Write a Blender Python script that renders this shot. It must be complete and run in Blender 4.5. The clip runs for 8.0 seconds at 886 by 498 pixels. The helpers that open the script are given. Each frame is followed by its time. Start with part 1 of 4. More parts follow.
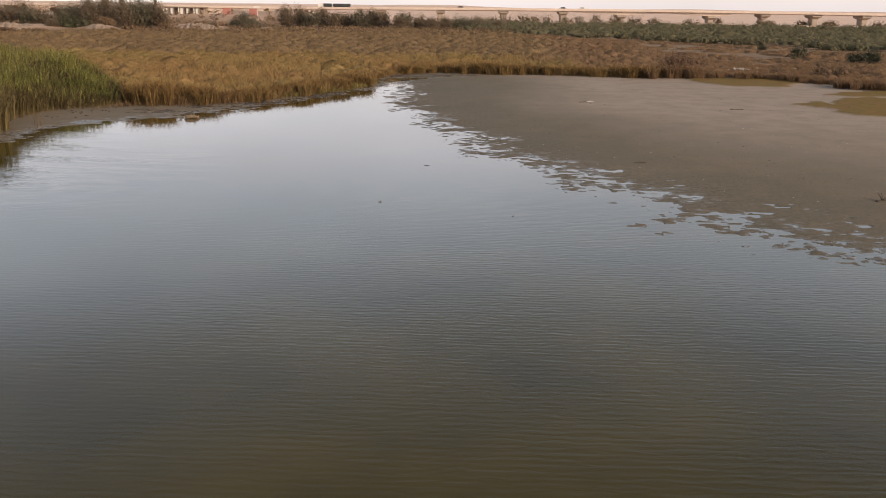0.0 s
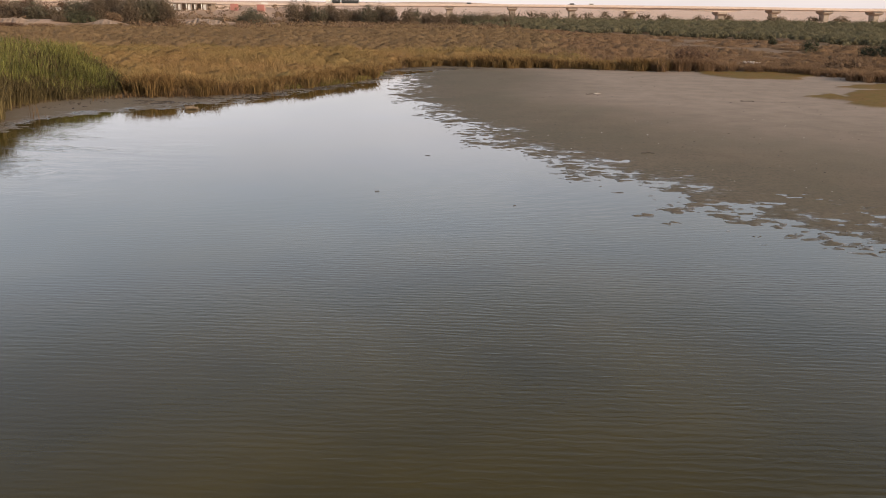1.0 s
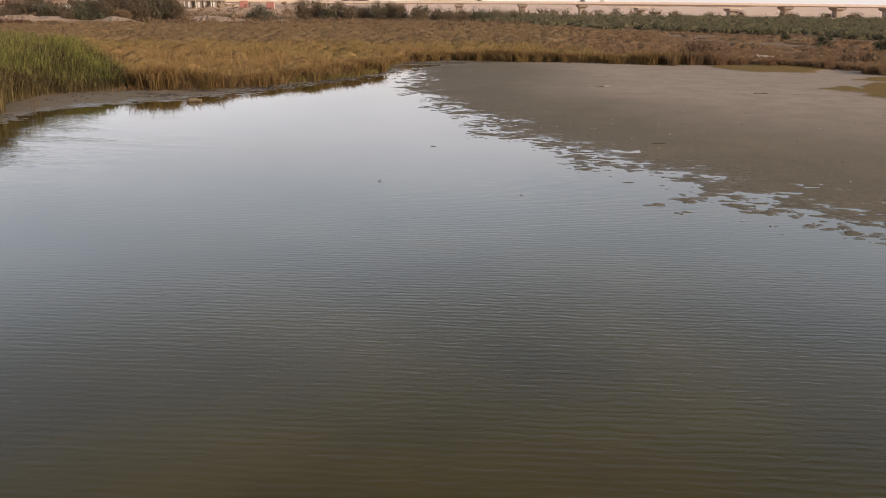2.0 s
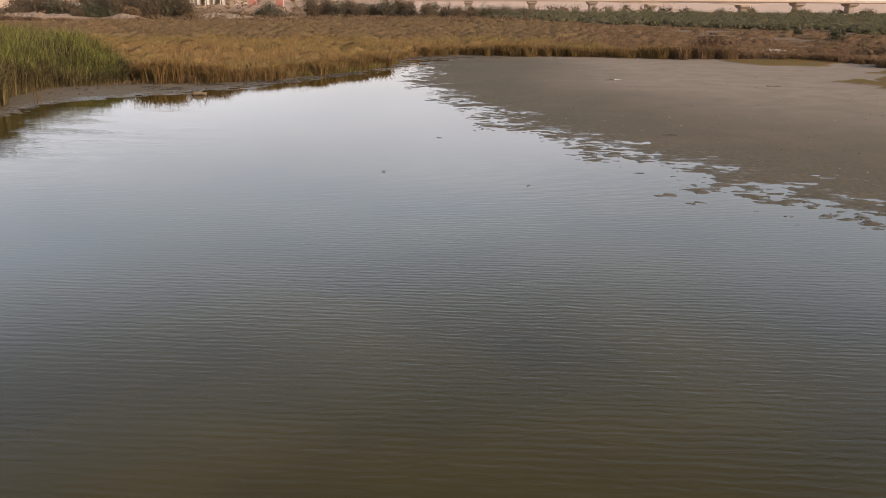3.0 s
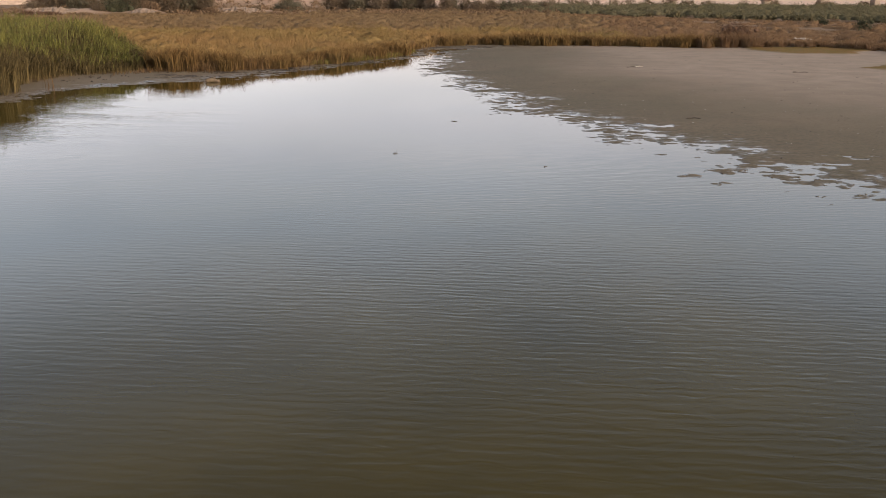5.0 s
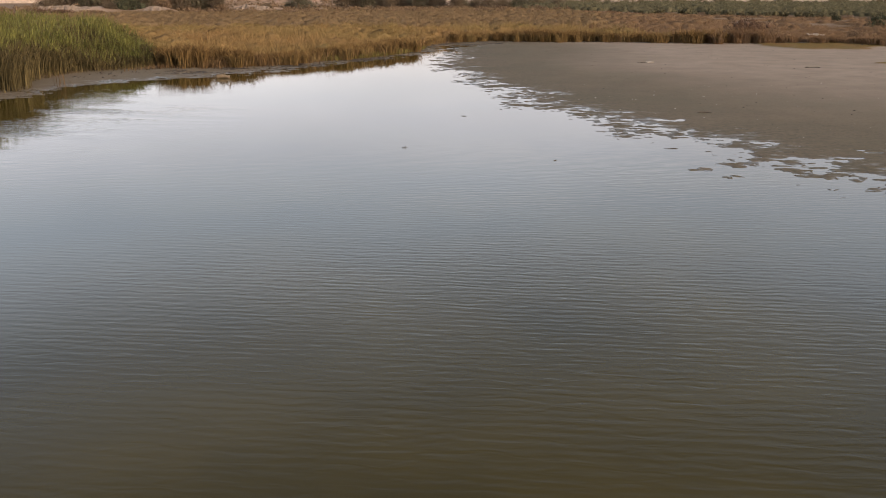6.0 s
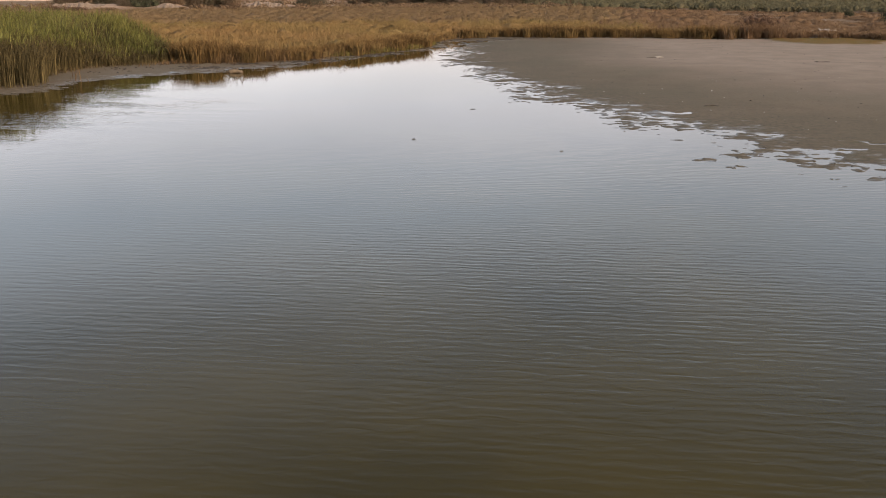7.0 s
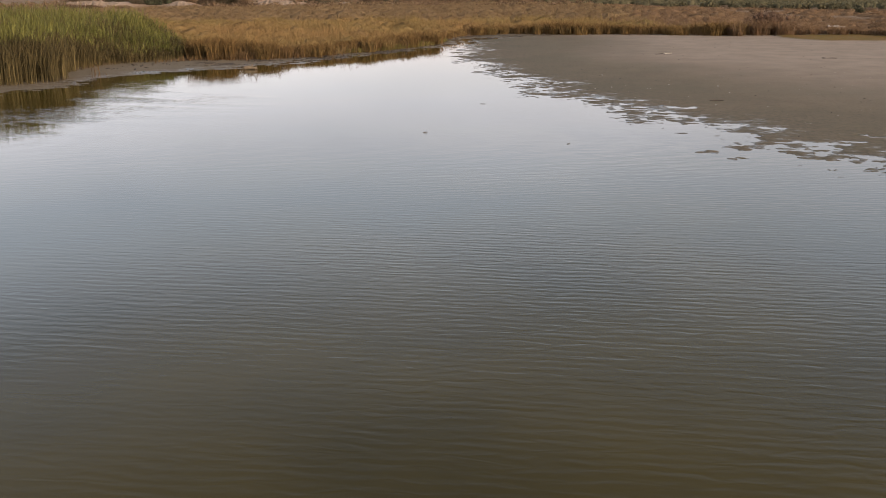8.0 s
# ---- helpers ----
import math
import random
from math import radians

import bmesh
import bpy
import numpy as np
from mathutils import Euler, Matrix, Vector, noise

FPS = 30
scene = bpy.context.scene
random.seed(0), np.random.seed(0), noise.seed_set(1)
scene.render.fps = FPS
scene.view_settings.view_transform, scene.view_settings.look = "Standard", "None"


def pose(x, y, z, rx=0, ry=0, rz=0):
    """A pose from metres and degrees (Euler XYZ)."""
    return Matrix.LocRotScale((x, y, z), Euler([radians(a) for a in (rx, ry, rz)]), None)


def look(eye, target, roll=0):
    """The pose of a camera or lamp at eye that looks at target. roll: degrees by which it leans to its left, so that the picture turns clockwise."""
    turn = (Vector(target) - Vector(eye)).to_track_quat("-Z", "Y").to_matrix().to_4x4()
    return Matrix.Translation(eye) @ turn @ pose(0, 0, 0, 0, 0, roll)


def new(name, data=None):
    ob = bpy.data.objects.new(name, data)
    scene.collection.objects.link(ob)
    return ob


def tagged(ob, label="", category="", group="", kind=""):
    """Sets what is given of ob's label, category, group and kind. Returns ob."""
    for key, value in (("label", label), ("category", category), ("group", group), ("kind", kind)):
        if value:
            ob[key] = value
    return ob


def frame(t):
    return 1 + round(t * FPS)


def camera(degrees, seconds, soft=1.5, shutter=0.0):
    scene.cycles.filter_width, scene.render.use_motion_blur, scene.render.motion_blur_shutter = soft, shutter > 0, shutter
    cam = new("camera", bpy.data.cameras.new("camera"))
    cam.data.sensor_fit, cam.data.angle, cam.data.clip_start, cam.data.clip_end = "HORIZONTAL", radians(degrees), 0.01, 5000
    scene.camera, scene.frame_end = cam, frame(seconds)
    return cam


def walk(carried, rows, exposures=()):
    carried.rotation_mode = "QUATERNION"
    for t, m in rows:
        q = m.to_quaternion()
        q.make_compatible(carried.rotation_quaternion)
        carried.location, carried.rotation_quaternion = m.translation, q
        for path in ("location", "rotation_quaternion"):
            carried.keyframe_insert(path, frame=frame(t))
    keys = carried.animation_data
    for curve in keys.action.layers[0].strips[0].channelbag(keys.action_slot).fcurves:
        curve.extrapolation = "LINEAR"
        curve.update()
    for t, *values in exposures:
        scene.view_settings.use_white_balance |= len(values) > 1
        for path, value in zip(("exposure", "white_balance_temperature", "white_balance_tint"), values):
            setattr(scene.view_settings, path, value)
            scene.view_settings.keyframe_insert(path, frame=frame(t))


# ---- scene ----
# ---- the camera and its way ----
cam = camera(55.19, 8.0, soft=0.95)
# seconds, x, y, z, yaw, pitch, lean to the right
ROWS = [
    (0.0, 0.00, 0.00, 8.02, 0.00, -15.95, -0.80),
    (0.5, 0.23, 0.55, 7.74, 0.27, -16.04, -0.80),
    (1.0, 0.39, 1.07, 7.44, 0.61, -16.12, -0.74),
    (1.5, 0.51, 1.57, 7.14, 0.97, -16.18, -0.66),
    (3.0, 0.76, 2.67, 6.46, 1.99, -16.37, -0.42),
    (3.5, 0.83, 2.97, 6.21, 2.33, -16.43, -0.32),
    (4.0, 0.90, 3.30, 5.99, 2.68, -16.50, -0.23),
    (4.5, 0.94, 3.57, 5.83, 3.04, -16.58, -0.16),
    (6.0, 1.00, 3.74, 5.56, 4.12, -16.79, 0.06),
    (6.5, 1.06, 3.53, 5.49, 4.53, -16.88, 0.14),
    (7.0, 1.15, 3.13, 5.45, 4.92, -16.97, 0.20),
    (7.5, 1.22, 2.61, 5.46, 5.30, -17.05, 0.26),
    (8.0, 1.23, 2.06, 5.46, 5.64, -17.13, 0.31),
]
walk(cam, [(t, pose(x, y, z, 90 + pitch, 0, yaw) @ pose(0, 0, 0, 0, 0, -lean)) for t, x, y, z, yaw, pitch, lean in ROWS], exposures=[(0.0, 0.0, 6660, 11.0), (3.0, 0.02, 6620, 10.6), (8.0, 0.07, 6600, 10.3)])

# ---- sky, sun, exposure ----
SUN_HEIGHT, SUN_BEARING = 17.0, 126.0          # degrees above the horizon, clockwise from +y
world = bpy.data.worlds.new("evening_sky")
scene.world = world
world.use_nodes = True
wt = world.node_tree
sky = wt.nodes.new("ShaderNodeTexSky")
sky.sky_type = "NISHITA"
sky.sun_disc = False
sky.sun_elevation, sky.sun_rotation = radians(SUN_HEIGHT), radians(SUN_BEARING)
sky.air_density, sky.dust_density, sky.ozone_density = 1.0, 1.0, 2.5
# dusty evening haze: rosy white at the horizon all round, pale blue above it, deep at the zenith
where_to = wt.nodes.new("ShaderNodeTexCoord")
parts_of = wt.nodes.new("ShaderNodeSeparateXYZ")
wt.links.new(where_to.outputs["Generated"], parts_of.inputs[0])
layers = wt.nodes.new("ShaderNodeValToRGB")
layers.color_ramp.interpolation = "EASE"
HAZE = ((0.0, (0.97, 0.87, 0.89)), (0.05, (1.17, 0.99, 0.99)), (0.13, (1.19, 1.11, 1.15)), (0.26, (0.93, 1.03, 1.155)), (0.40, (0.495, 0.54, 0.60)), (0.56, (0.25, 0.265, 0.29)), (1.0, (0.25, 0.27, 0.31)))
while len(layers.color_ramp.elements) < len(HAZE):
    layers.color_ramp.elements.new(0.5)
for stop, (at, colour) in zip(layers.color_ramp.elements, HAZE):
    stop.position, stop.color = at, (*colour, 1)
wt.links.new(parts_of.outputs[2], layers.inputs[0])
lift = wt.nodes.new("ShaderNodeVectorMath")
lift.operation = "SCALE"
lift.inputs[3].default_value = 4.3
wt.links.new(layers.outputs[0], lift.inputs[0])
# the haze is a little brighter towards the west, where the light falls on it
west_lift = wt.nodes.new("ShaderNodeMapRange")
for slot, value in enumerate((-1.0, 1.0, 5.5, 3.2)):
    west_lift.inputs[slot + 1].default_value = value
wt.links.new(parts_of.outputs[0], west_lift.inputs[0])
wt.links.new(west_lift.outputs[0], lift.inputs[3])
haze = wt.nodes.new("ShaderNodeMix")
haze.data_type = "RGBA"
haze.inputs[0].default_value = 0.78
wt.links.new(sky.outputs[0], haze.inputs[6])
# thin uneven cloud in the haze
cloud = wt.nodes.new("ShaderNodeTexNoise")
cloud.inputs["Scale"].default_value, cloud.inputs["Detail"].default_value = 3.2, 3.0
stretch = wt.nodes.new("ShaderNodeMapping")
stretch.inputs["Scale"].default_value = (1, 1, 2.4)
wt.links.new(where_to.outputs["Generated"], stretch.inputs[0])
wt.links.new(stretch.outputs[0], cloud.inputs["Vector"])
thick = wt.nodes.new("ShaderNodeMapRange")
for slot, value in enumerate((0.35, 0.65, 0.93, 1.07)):
    thick.inputs[slot + 1].default_value = value
wt.links.new(cloud.outputs[0], thick.inputs[0])
clouded = wt.nodes.new("ShaderNodeVectorMath")
clouded.operation = "SCALE"
wt.links.new(lift.outputs[0], clouded.inputs[0])
wt.links.new(thick.outputs[0], clouded.inputs[3])
wt.links.new(clouded.outputs[0], haze.inputs[7])
background = wt.nodes["Background"]
wt.links.new(haze.outputs[2], background.inputs[0])
background.inputs[1].default_value = 0.25
sun = new("sun", bpy.data.lights.new("sun", "SUN"))
sun.data.energy, sun.data.angle, sun.data.color = 4.9, radians(9.0), (1.0, 0.77, 0.55)
b, e = radians(SUN_BEARING), radians(SUN_HEIGHT)
sun.matrix_world = look((0, 0, 60), (-60 * math.sin(b) * math.cos(e), -60 * math.cos(b) * math.cos(e), 60 - 60 * math.sin(e)))
scene.view_settings.exposure = 0.0


# ---- materials ----
def shader(name, colours, sizes=(3.0, 0.3), rough=0.8, bump=0.0, bump_size=20.0, island=0.0, metal=0.0, soft_light=0.0, spec=0.3, thing=0.0, tone=0.0):
    """Colours mixed at two scales; sizes are the noise scales per metre; island and thing vary the value from piece to piece."""
    m = bpy.data.materials.new(name)
    m.use_nodes = True
    n, l = m.node_tree.nodes, m.node_tree.links
    bsdf = n["Principled BSDF"]
    where = n.new("ShaderNodeTexCoord")
    out = None
    for i, c in enumerate(colours[1:]):
        tex = n.new("ShaderNodeTexNoise")
        tex.inputs["Scale"].default_value = sizes[i % len(sizes)]
        tex.inputs["Detail"].default_value = 5
        tex.inputs["Roughness"].default_value = 0.65
        l.new(where.outputs["Object"], tex.inputs["Vector"])
        ramp = n.new("ShaderNodeMapRange")
        ramp.inputs[1].default_value, ramp.inputs[2].default_value = 0.36, 0.66
        l.new(tex.outputs[0], ramp.inputs[0])
        mix = n.new("ShaderNodeMix")
        mix.data_type = "RGBA"
        l.new(ramp.outputs[0], mix.inputs[0])
        if out is None:
            mix.inputs[6].default_value = (*colours[0], 1)
        else:
            l.new(out, mix.inputs[6])
        mix.inputs[7].default_value = (*c, 1)
        out = mix.outputs[2]
    if island or thing:
        source = n.new("ShaderNodeNewGeometry").outputs["Random Per Island"] if island else n.new("ShaderNodeObjectInfo").outputs["Random"]
        k = island or thing
        vary = n.new("ShaderNodeMapRange")
        vary.inputs[3].default_value, vary.inputs[4].default_value = 1 - k, 1 + k
        l.new(source, vary.inputs[0])
        hsv = n.new("ShaderNodeHueSaturation")
        l.new(vary.outputs[0], hsv.inputs["Value"])
        if out is None:
            hsv.inputs["Color"].default_value = (*colours[0], 1)
        else:
            l.new(out, hsv.inputs["Color"])
        out = hsv.outputs[0]
    if tone:
        node = n.new("ShaderNodeAttribute")
        node.attribute_name = "tone"
        vary = n.new("ShaderNodeMapRange")
        vary.inputs[3].default_value, vary.inputs[4].default_value = 1 - tone, 1 + tone
        l.new(node.outputs["Fac"], vary.inputs[0])
        hsv = n.new("ShaderNodeHueSaturation")
        l.new(vary.outputs[0], hsv.inputs["Value"])
        l.new(out, hsv.inputs["Color"])
        out = hsv.outputs[0]
    if out is None:
        bsdf.inputs["Base Color"].default_value = (*colours[0], 1)
    else:
        l.new(out, bsdf.inputs["Base Color"])
    bsdf.inputs["Roughness"].default_value = rough
    bsdf.inputs["Metallic"].default_value = metal
    bsdf.inputs["Specular IOR Level"].default_value = spec
    if bump:
        tex = n.new("ShaderNodeTexNoise")
        tex.inputs["Scale"].default_value, tex.inputs["Detail"].default_value = bump_size, 6
        l.new(where.outputs["Object"], tex.inputs["Vector"])
        b_node = n.new("ShaderNodeBump")
        b_node.inputs["Distance"].default_value = bump
        l.new(tex.outputs[0], b_node.inputs["Height"])
        l.new(b_node.outputs[0], bsdf.inputs["Normal"])
    if soft_light:
        leaf = n.new("ShaderNodeBsdfTranslucent")
        blend = n.new("ShaderNodeMixShader")
        blend.inputs[0].default_value = soft_light
        if out is not None:
            l.new(out, leaf.inputs[0])
        l.new(bsdf.outputs[0], blend.inputs[1])
        l.new(leaf.outputs[0], blend.inputs[2])
        l.new(blend.outputs[0], n["Material Output"].inputs[0])
    return m


def ground_shader():
    """Mud, marsh soil and desert sand on one sheet; the share of each is stored on the mesh."""
    m = bpy.data.materials.new("ground")
    m.use_nodes = True
    n, l = m.node_tree.nodes, m.node_tree.links
    bsdf = n["Principled BSDF"]
    where = n.new("ShaderNodeTexCoord")

    def noise_at(scale, lo, hi, detail=6, squash=None):
        tex = n.new("ShaderNodeTexNoise")
        tex.inputs["Scale"].default_value, tex.inputs["Detail"].default_value = scale, detail
        tex.inputs["Roughness"].default_value = 0.65
        if squash:
            mp = n.new("ShaderNodeMapping")
            mp.inputs["Scale"].default_value = squash
            l.new(where.outputs["Object"], mp.inputs[0])
            l.new(mp.outputs[0], tex.inputs["Vector"])
        else:
            l.new(where.outputs["Object"], tex.inputs["Vector"])
        ramp = n.new("ShaderNodeMapRange")
        ramp.inputs[1].default_value, ramp.inputs[2].default_value = lo, hi
        l.new(tex.outputs[0], ramp.inputs[0])
        return ramp.outputs[0]

    def mixed(factor, a, b_col):
        mix = n.new("ShaderNodeMix")
        mix.data_type = "RGBA"
        l.new(factor, mix.inputs[0])
        for socket, c in ((mix.inputs[6], a), (mix.inputs[7], b_col)):
            if isinstance(c, tuple):
                socket.default_value = (*c, 1)
            else:
                l.new(c, socket)
        return mix.outputs[2]

    def share(name):
        node = n.new("ShaderNodeAttribute")
        node.attribute_name = name
        return node.outputs["Fac"]

    mud = mixed(noise_at(0.35, 0.35, 0.65), (0.192, 0.154, 0.110), (0.160, 0.129, 0.093))
    mud = mixed(noise_at(0.11, 0.40, 0.62, 4), mud, (0.150, 0.128, 0.090))
    mud = mixed(noise_at(9.0, 0.51, 0.76, 9), mud, (0.082, 0.069, 0.053))
    mud = mixed(noise_at(2.2, 0.62, 0.74), mud, (0.095, 0.080, 0.060))
    mats = n.new("ShaderNodeMath")
    mats.operation = "MULTIPLY"
    l.new(noise_at(3.6, 0.45, 0.68, 9), mats.inputs[0])
    l.new(share("wet"), mats.inputs[1])
    mud = mixed(mats.outputs[0], mud, (0.078, 0.071, 0.055))
    film = share("film")
    grey = n.new("ShaderNodeMapRange")
    grey.inputs[1].default_value, grey.inputs[2].default_value, grey.inputs[4].default_value = 0.25, 0.9, 0.75
    l.new(film, grey.inputs[0])
    mud = mixed(grey.outputs[0], mud, mixed(noise_at(6.0, 0.40, 0.62, 8), (0.122, 0.112, 0.096), (0.066, 0.061, 0.052)))
    crust = mixed(noise_at(0.45, 0.35, 0.65, 8), (0.335, 0.268, 0.212), (0.262, 0.210, 0.166))
    mud = mixed(share("crust"), mud, crust)
    weed = mixed(noise_at(1.3, 0.40, 0.62), (0.185, 0.118, 0.030), (0.138, 0.100, 0.025))
    weed = mixed(noise_at(0.5, 0.46, 0.62, 5), weed, (0.196, 0.108, 0.036))
    weed = mixed(noise_at(7.0, 0.52, 0.70, 6), weed, (0.090, 0.064, 0.020))
    mud = mixed(share("weed"), mud, weed)
    soil = mixed(noise_at(0.8, 0.35, 0.65), (0.180, 0.117, 0.072), (0.240, 0.168, 0.106))
    mud = mixed(share("soil"), mud, soil)
    sand = mixed(noise_at(0.02, 0.40, 0.62), (0.74, 0.54, 0.42), (0.66, 0.48, 0.37))
    sand = mixed(noise_at(0.25, 0.52, 0.70), sand, (0.44, 0.32, 0.24))
    l.new(mixed(share("sand"), mud, sand), bsdf.inputs["Base Color"])
    lace = n.new("ShaderNodeMath")
    lace.operation = "MULTIPLY"
    l.new(film, lace.inputs[0])
    l.new(noise_at(3.2, 0.50, 0.58, 7, (0.6, 1, 1)), lace.inputs[1])

    def by_film(dry, damp, standing):
        """A value for dry mud, for damp mud and for the broken film of water lying on it."""
        out = []
        for factor, a, b_val in ((film, dry, damp), (lace.outputs[0], None, standing)):
            node = n.new("ShaderNodeMix")
            l.new(factor, node.inputs[0])
            node.inputs[3].default_value = b_val
            if a is None:
                l.new(out[-1], node.inputs[2])
            else:
                node.inputs[2].default_value = a
            out.append(node.outputs[0])
        return out[-1]

    l.new(by_film(0.85, 0.35, 0.06), bsdf.inputs["Roughness"])
    l.new(by_film(0.10, 0.35, 0.55), bsdf.inputs["Specular IOR Level"])
    bumps = n.new("ShaderNodeBump")
    bumps.inputs["Distance"].default_value = 0.014
    l.new(by_film(1.0, 1.0, 0.15), bumps.inputs["Strength"])
    l.new(noise_at(5.0, 0.2, 0.8, 9), bumps.inputs["Height"])
    l.new(bumps.outputs[0], bsdf.inputs["Normal"])
    return m


def water_shader():
    """Still, silty water: a smooth dielectric surface over olive-brown murk, with small wind ripples."""
    m = bpy.data.materials.new("pond_water")
    m.use_nodes = True
    n, l = m.node_tree.nodes, m.node_tree.links
    bsdf = n["Principled BSDF"]
    where = n.new("ShaderNodeTexCoord")

    def mapped(scale, turn=0.0):
        mp = n.new("ShaderNodeMapping")
        mp.inputs["Scale"].default_value = scale
        mp.inputs["Rotation"].default_value = (0, 0, radians(turn))
        l.new(where.outputs["Object"], mp.inputs[0])
        return mp.outputs[0]

    def noise_at(vector, scale, detail, bend=0.0):
        tex = n.new("ShaderNodeTexNoise")
        tex.inputs["Distortion"].default_value = bend
        tex.inputs["Scale"].default_value, tex.inputs["Detail"].default_value = scale, detail
        l.new(vector, tex.inputs["Vector"])
        return tex.outputs[0]

    def sums(op, a, b_val):
        node = n.new("ShaderNodeMath")
        node.operation = op
        for socket, v in ((node.inputs[0], a), (node.inputs[1], b_val)):
            if isinstance(v, (int, float)):
                socket.default_value = v
            else:
                l.new(v, socket)
        return node.outputs[0]

    def ramped(v, lo, hi, a=0.0, b_val=1.0):
        node = n.new("ShaderNodeMapRange")
        for i, x in enumerate((lo, hi, a, b_val)):
            node.inputs[i + 1].default_value = x
        l.new(v, node.inputs[0])
        return node.outputs[0]

    murk = n.new("ShaderNodeMix")
    murk.data_type = "RGBA"
    murk.inputs[6].default_value, murk.inputs[7].default_value = (0.064, 0.048, 0.009, 1), (0.038, 0.030, 0.006, 1)
    l.new(ramped(noise_at(mapped((1, 1, 1)), 0.16, 4), 0.38, 0.64), murk.inputs[0])
    l.new(murk.outputs[2], bsdf.inputs["Base Color"])
    bsdf.inputs["Roughness"].default_value = 0.02
    bsdf.inputs["IOR"].default_value = 1.333
    crests = noise_at(mapped((0.32, 1, 1), 4), 5.2, 1, 0.9)
    small = noise_at(mapped((0.36, 1, 1), -7), 9.0, 1, 0.6)
    trains = n.new("ShaderNodeTexWave")
    trains.bands_direction = "Y"
    trains.inputs["Scale"].default_value, trains.inputs["Distortion"].default_value = 1.45, 5.0
    trains.inputs["Detail"].default_value, trains.inputs["Detail Scale"].default_value = 2.0, 1.1
    l.new(mapped((0.45, 1, 1), 3), trains.inputs["Vector"])
    height = sums("ADD", sums("MULTIPLY", crests, 0.62), sums("ADD", sums("MULTIPLY", small, 0.16), sums("MULTIPLY", trains.outputs[1], 0.15)))
    gusts = ramped(noise_at(mapped((0.6, 1, 1)), 0.09, 3), 0.36, 0.60, 0.45, 1.0)
    bumps = n.new("ShaderNodeBump")
    split = n.new("ShaderNodeSeparateXYZ")
    l.new(where.outputs["Object"], split.inputs[0])
    lee = sums("MULTIPLY", ramped(split.outputs[1], 20.0, 50.0, 1.0, 0.08), ramped(split.outputs[0], -14.0, 6.0, 0.38, 1.0))
    near_reeds = n.new("ShaderNodeVectorMath")
    near_reeds.operation = "DISTANCE"
    near_reeds.inputs[1].default_value = (-26.0, 43.0, 0.0)
    l.new(where.outputs["Object"], near_reeds.inputs[0])
    streaks = ramped(noise_at(mapped((0.25, 1, 1), -6), 0.55, 3), 0.42, 0.62, 0.2, 1.0)
    lee = sums("ADD", lee, sums("MULTIPLY", ramped(near_reeds.outputs["Value"], 6.0, 17.0, 1.9, 0.0), streaks))
    bumps.inputs["Distance"].default_value = 0.0098
    l.new(sums("MULTIPLY", sums("MULTIPLY", height, gusts), lee), bumps.inputs["Height"])
    l.new(bumps.outputs[0], bsdf.inputs["Normal"])
    return m


GROUND, WATER = ground_shader(), water_shader()
RUSH = shader("rush", [(0.280, 0.174, 0.080), (0.222, 0.138, 0.064), (0.262, 0.168, 0.078), (0.226, 0.170, 0.072)], (0.7, 0.22, 0.05), 0.95, 0.05, 9.0, island=0.10, soft_light=0.22, spec=0.05, tone=0.20)
SHORE_GRASS = shader("shore_grass", [(0.185, 0.150, 0.052), (0.120, 0.105, 0.036)], (0.8,), 0.85, island=0.3, soft_light=0.1, spec=0.1)
# rush colour for the far field, with distance haze mixed in as paler brown
HAZED_RUSH = shader("hazed_rush", [(0.235, 0.160, 0.090), (0.180, 0.122, 0.068), (0.220, 0.154, 0.088)], (0.4, 0.06), 0.95, 0.05, 9.0, island=0.10, soft_light=0.3, spec=0.05, tone=0.10)
SAMPHIRE = shader("samphire", [(0.245, 0.156, 0.094), (0.168, 0.108, 0.066), (0.216, 0.142, 0.084)], (0.7, 0.2), 0.95, 0.05, 9.0, island=0.12, soft_light=0.3, spec=0.05, tone=0.12)
EDGE_RUSH = shader("edge_rush", [(0.190, 0.115, 0.050), (0.110, 0.066, 0.030), (0.165, 0.112, 0.048)], (0.8, 0.2), 0.95, island=0.25, spec=0.05, tone=0.15)
STALK = shader("dry_stalk", [(0.165, 0.106, 0.054), (0.070, 0.043, 0.022)], (0.8,), 0.8, island=0.5, soft_light=0.1, spec=0.1)
REED_LEAF = shader("reed_leaf", [(0.150, 0.152, 0.042), (0.062, 0.067, 0.020), (0.176, 0.168, 0.052)], (0.6, 0.18), 0.7, island=0.5, soft_light=0.12, spec=0.15)
# dry tan, darkened so the colour carries the shade between crowded stems
REED_STALK = shader("reed_stalk", [(0.150, 0.118, 0.056), (0.050, 0.040, 0.020)], (0.6,), 0.8, island=0.6, soft_light=0.05, spec=0.1)
# far scrub and tamarisk leaves: aerial haze put in as paler colours and translucency
SCRUB_LEAF = shader("scrub_leaf", [(0.152, 0.140, 0.086), (0.118, 0.112, 0.068), (0.164, 0.146, 0.092)], (0.35, 0.06), 0.95, 0.05, 7.0, island=0.08, soft_light=0.4, spec=0.05, tone=0.10)
TREE_LEAF = shader("tamarisk_leaf", [(0.222, 0.172, 0.122), (0.182, 0.142, 0.100), (0.210, 0.164, 0.117)], (0.3, 0.08), 0.9, island=0.05, soft_light=0.55, spec=0.05, tone=0.06)
GREY_LEAF = shader("grey_tamarisk_leaf", [(0.172, 0.154, 0.110), (0.140, 0.126, 0.088)], (0.3,), 0.9, island=0.05, soft_light=0.55, spec=0.05, tone=0.06)
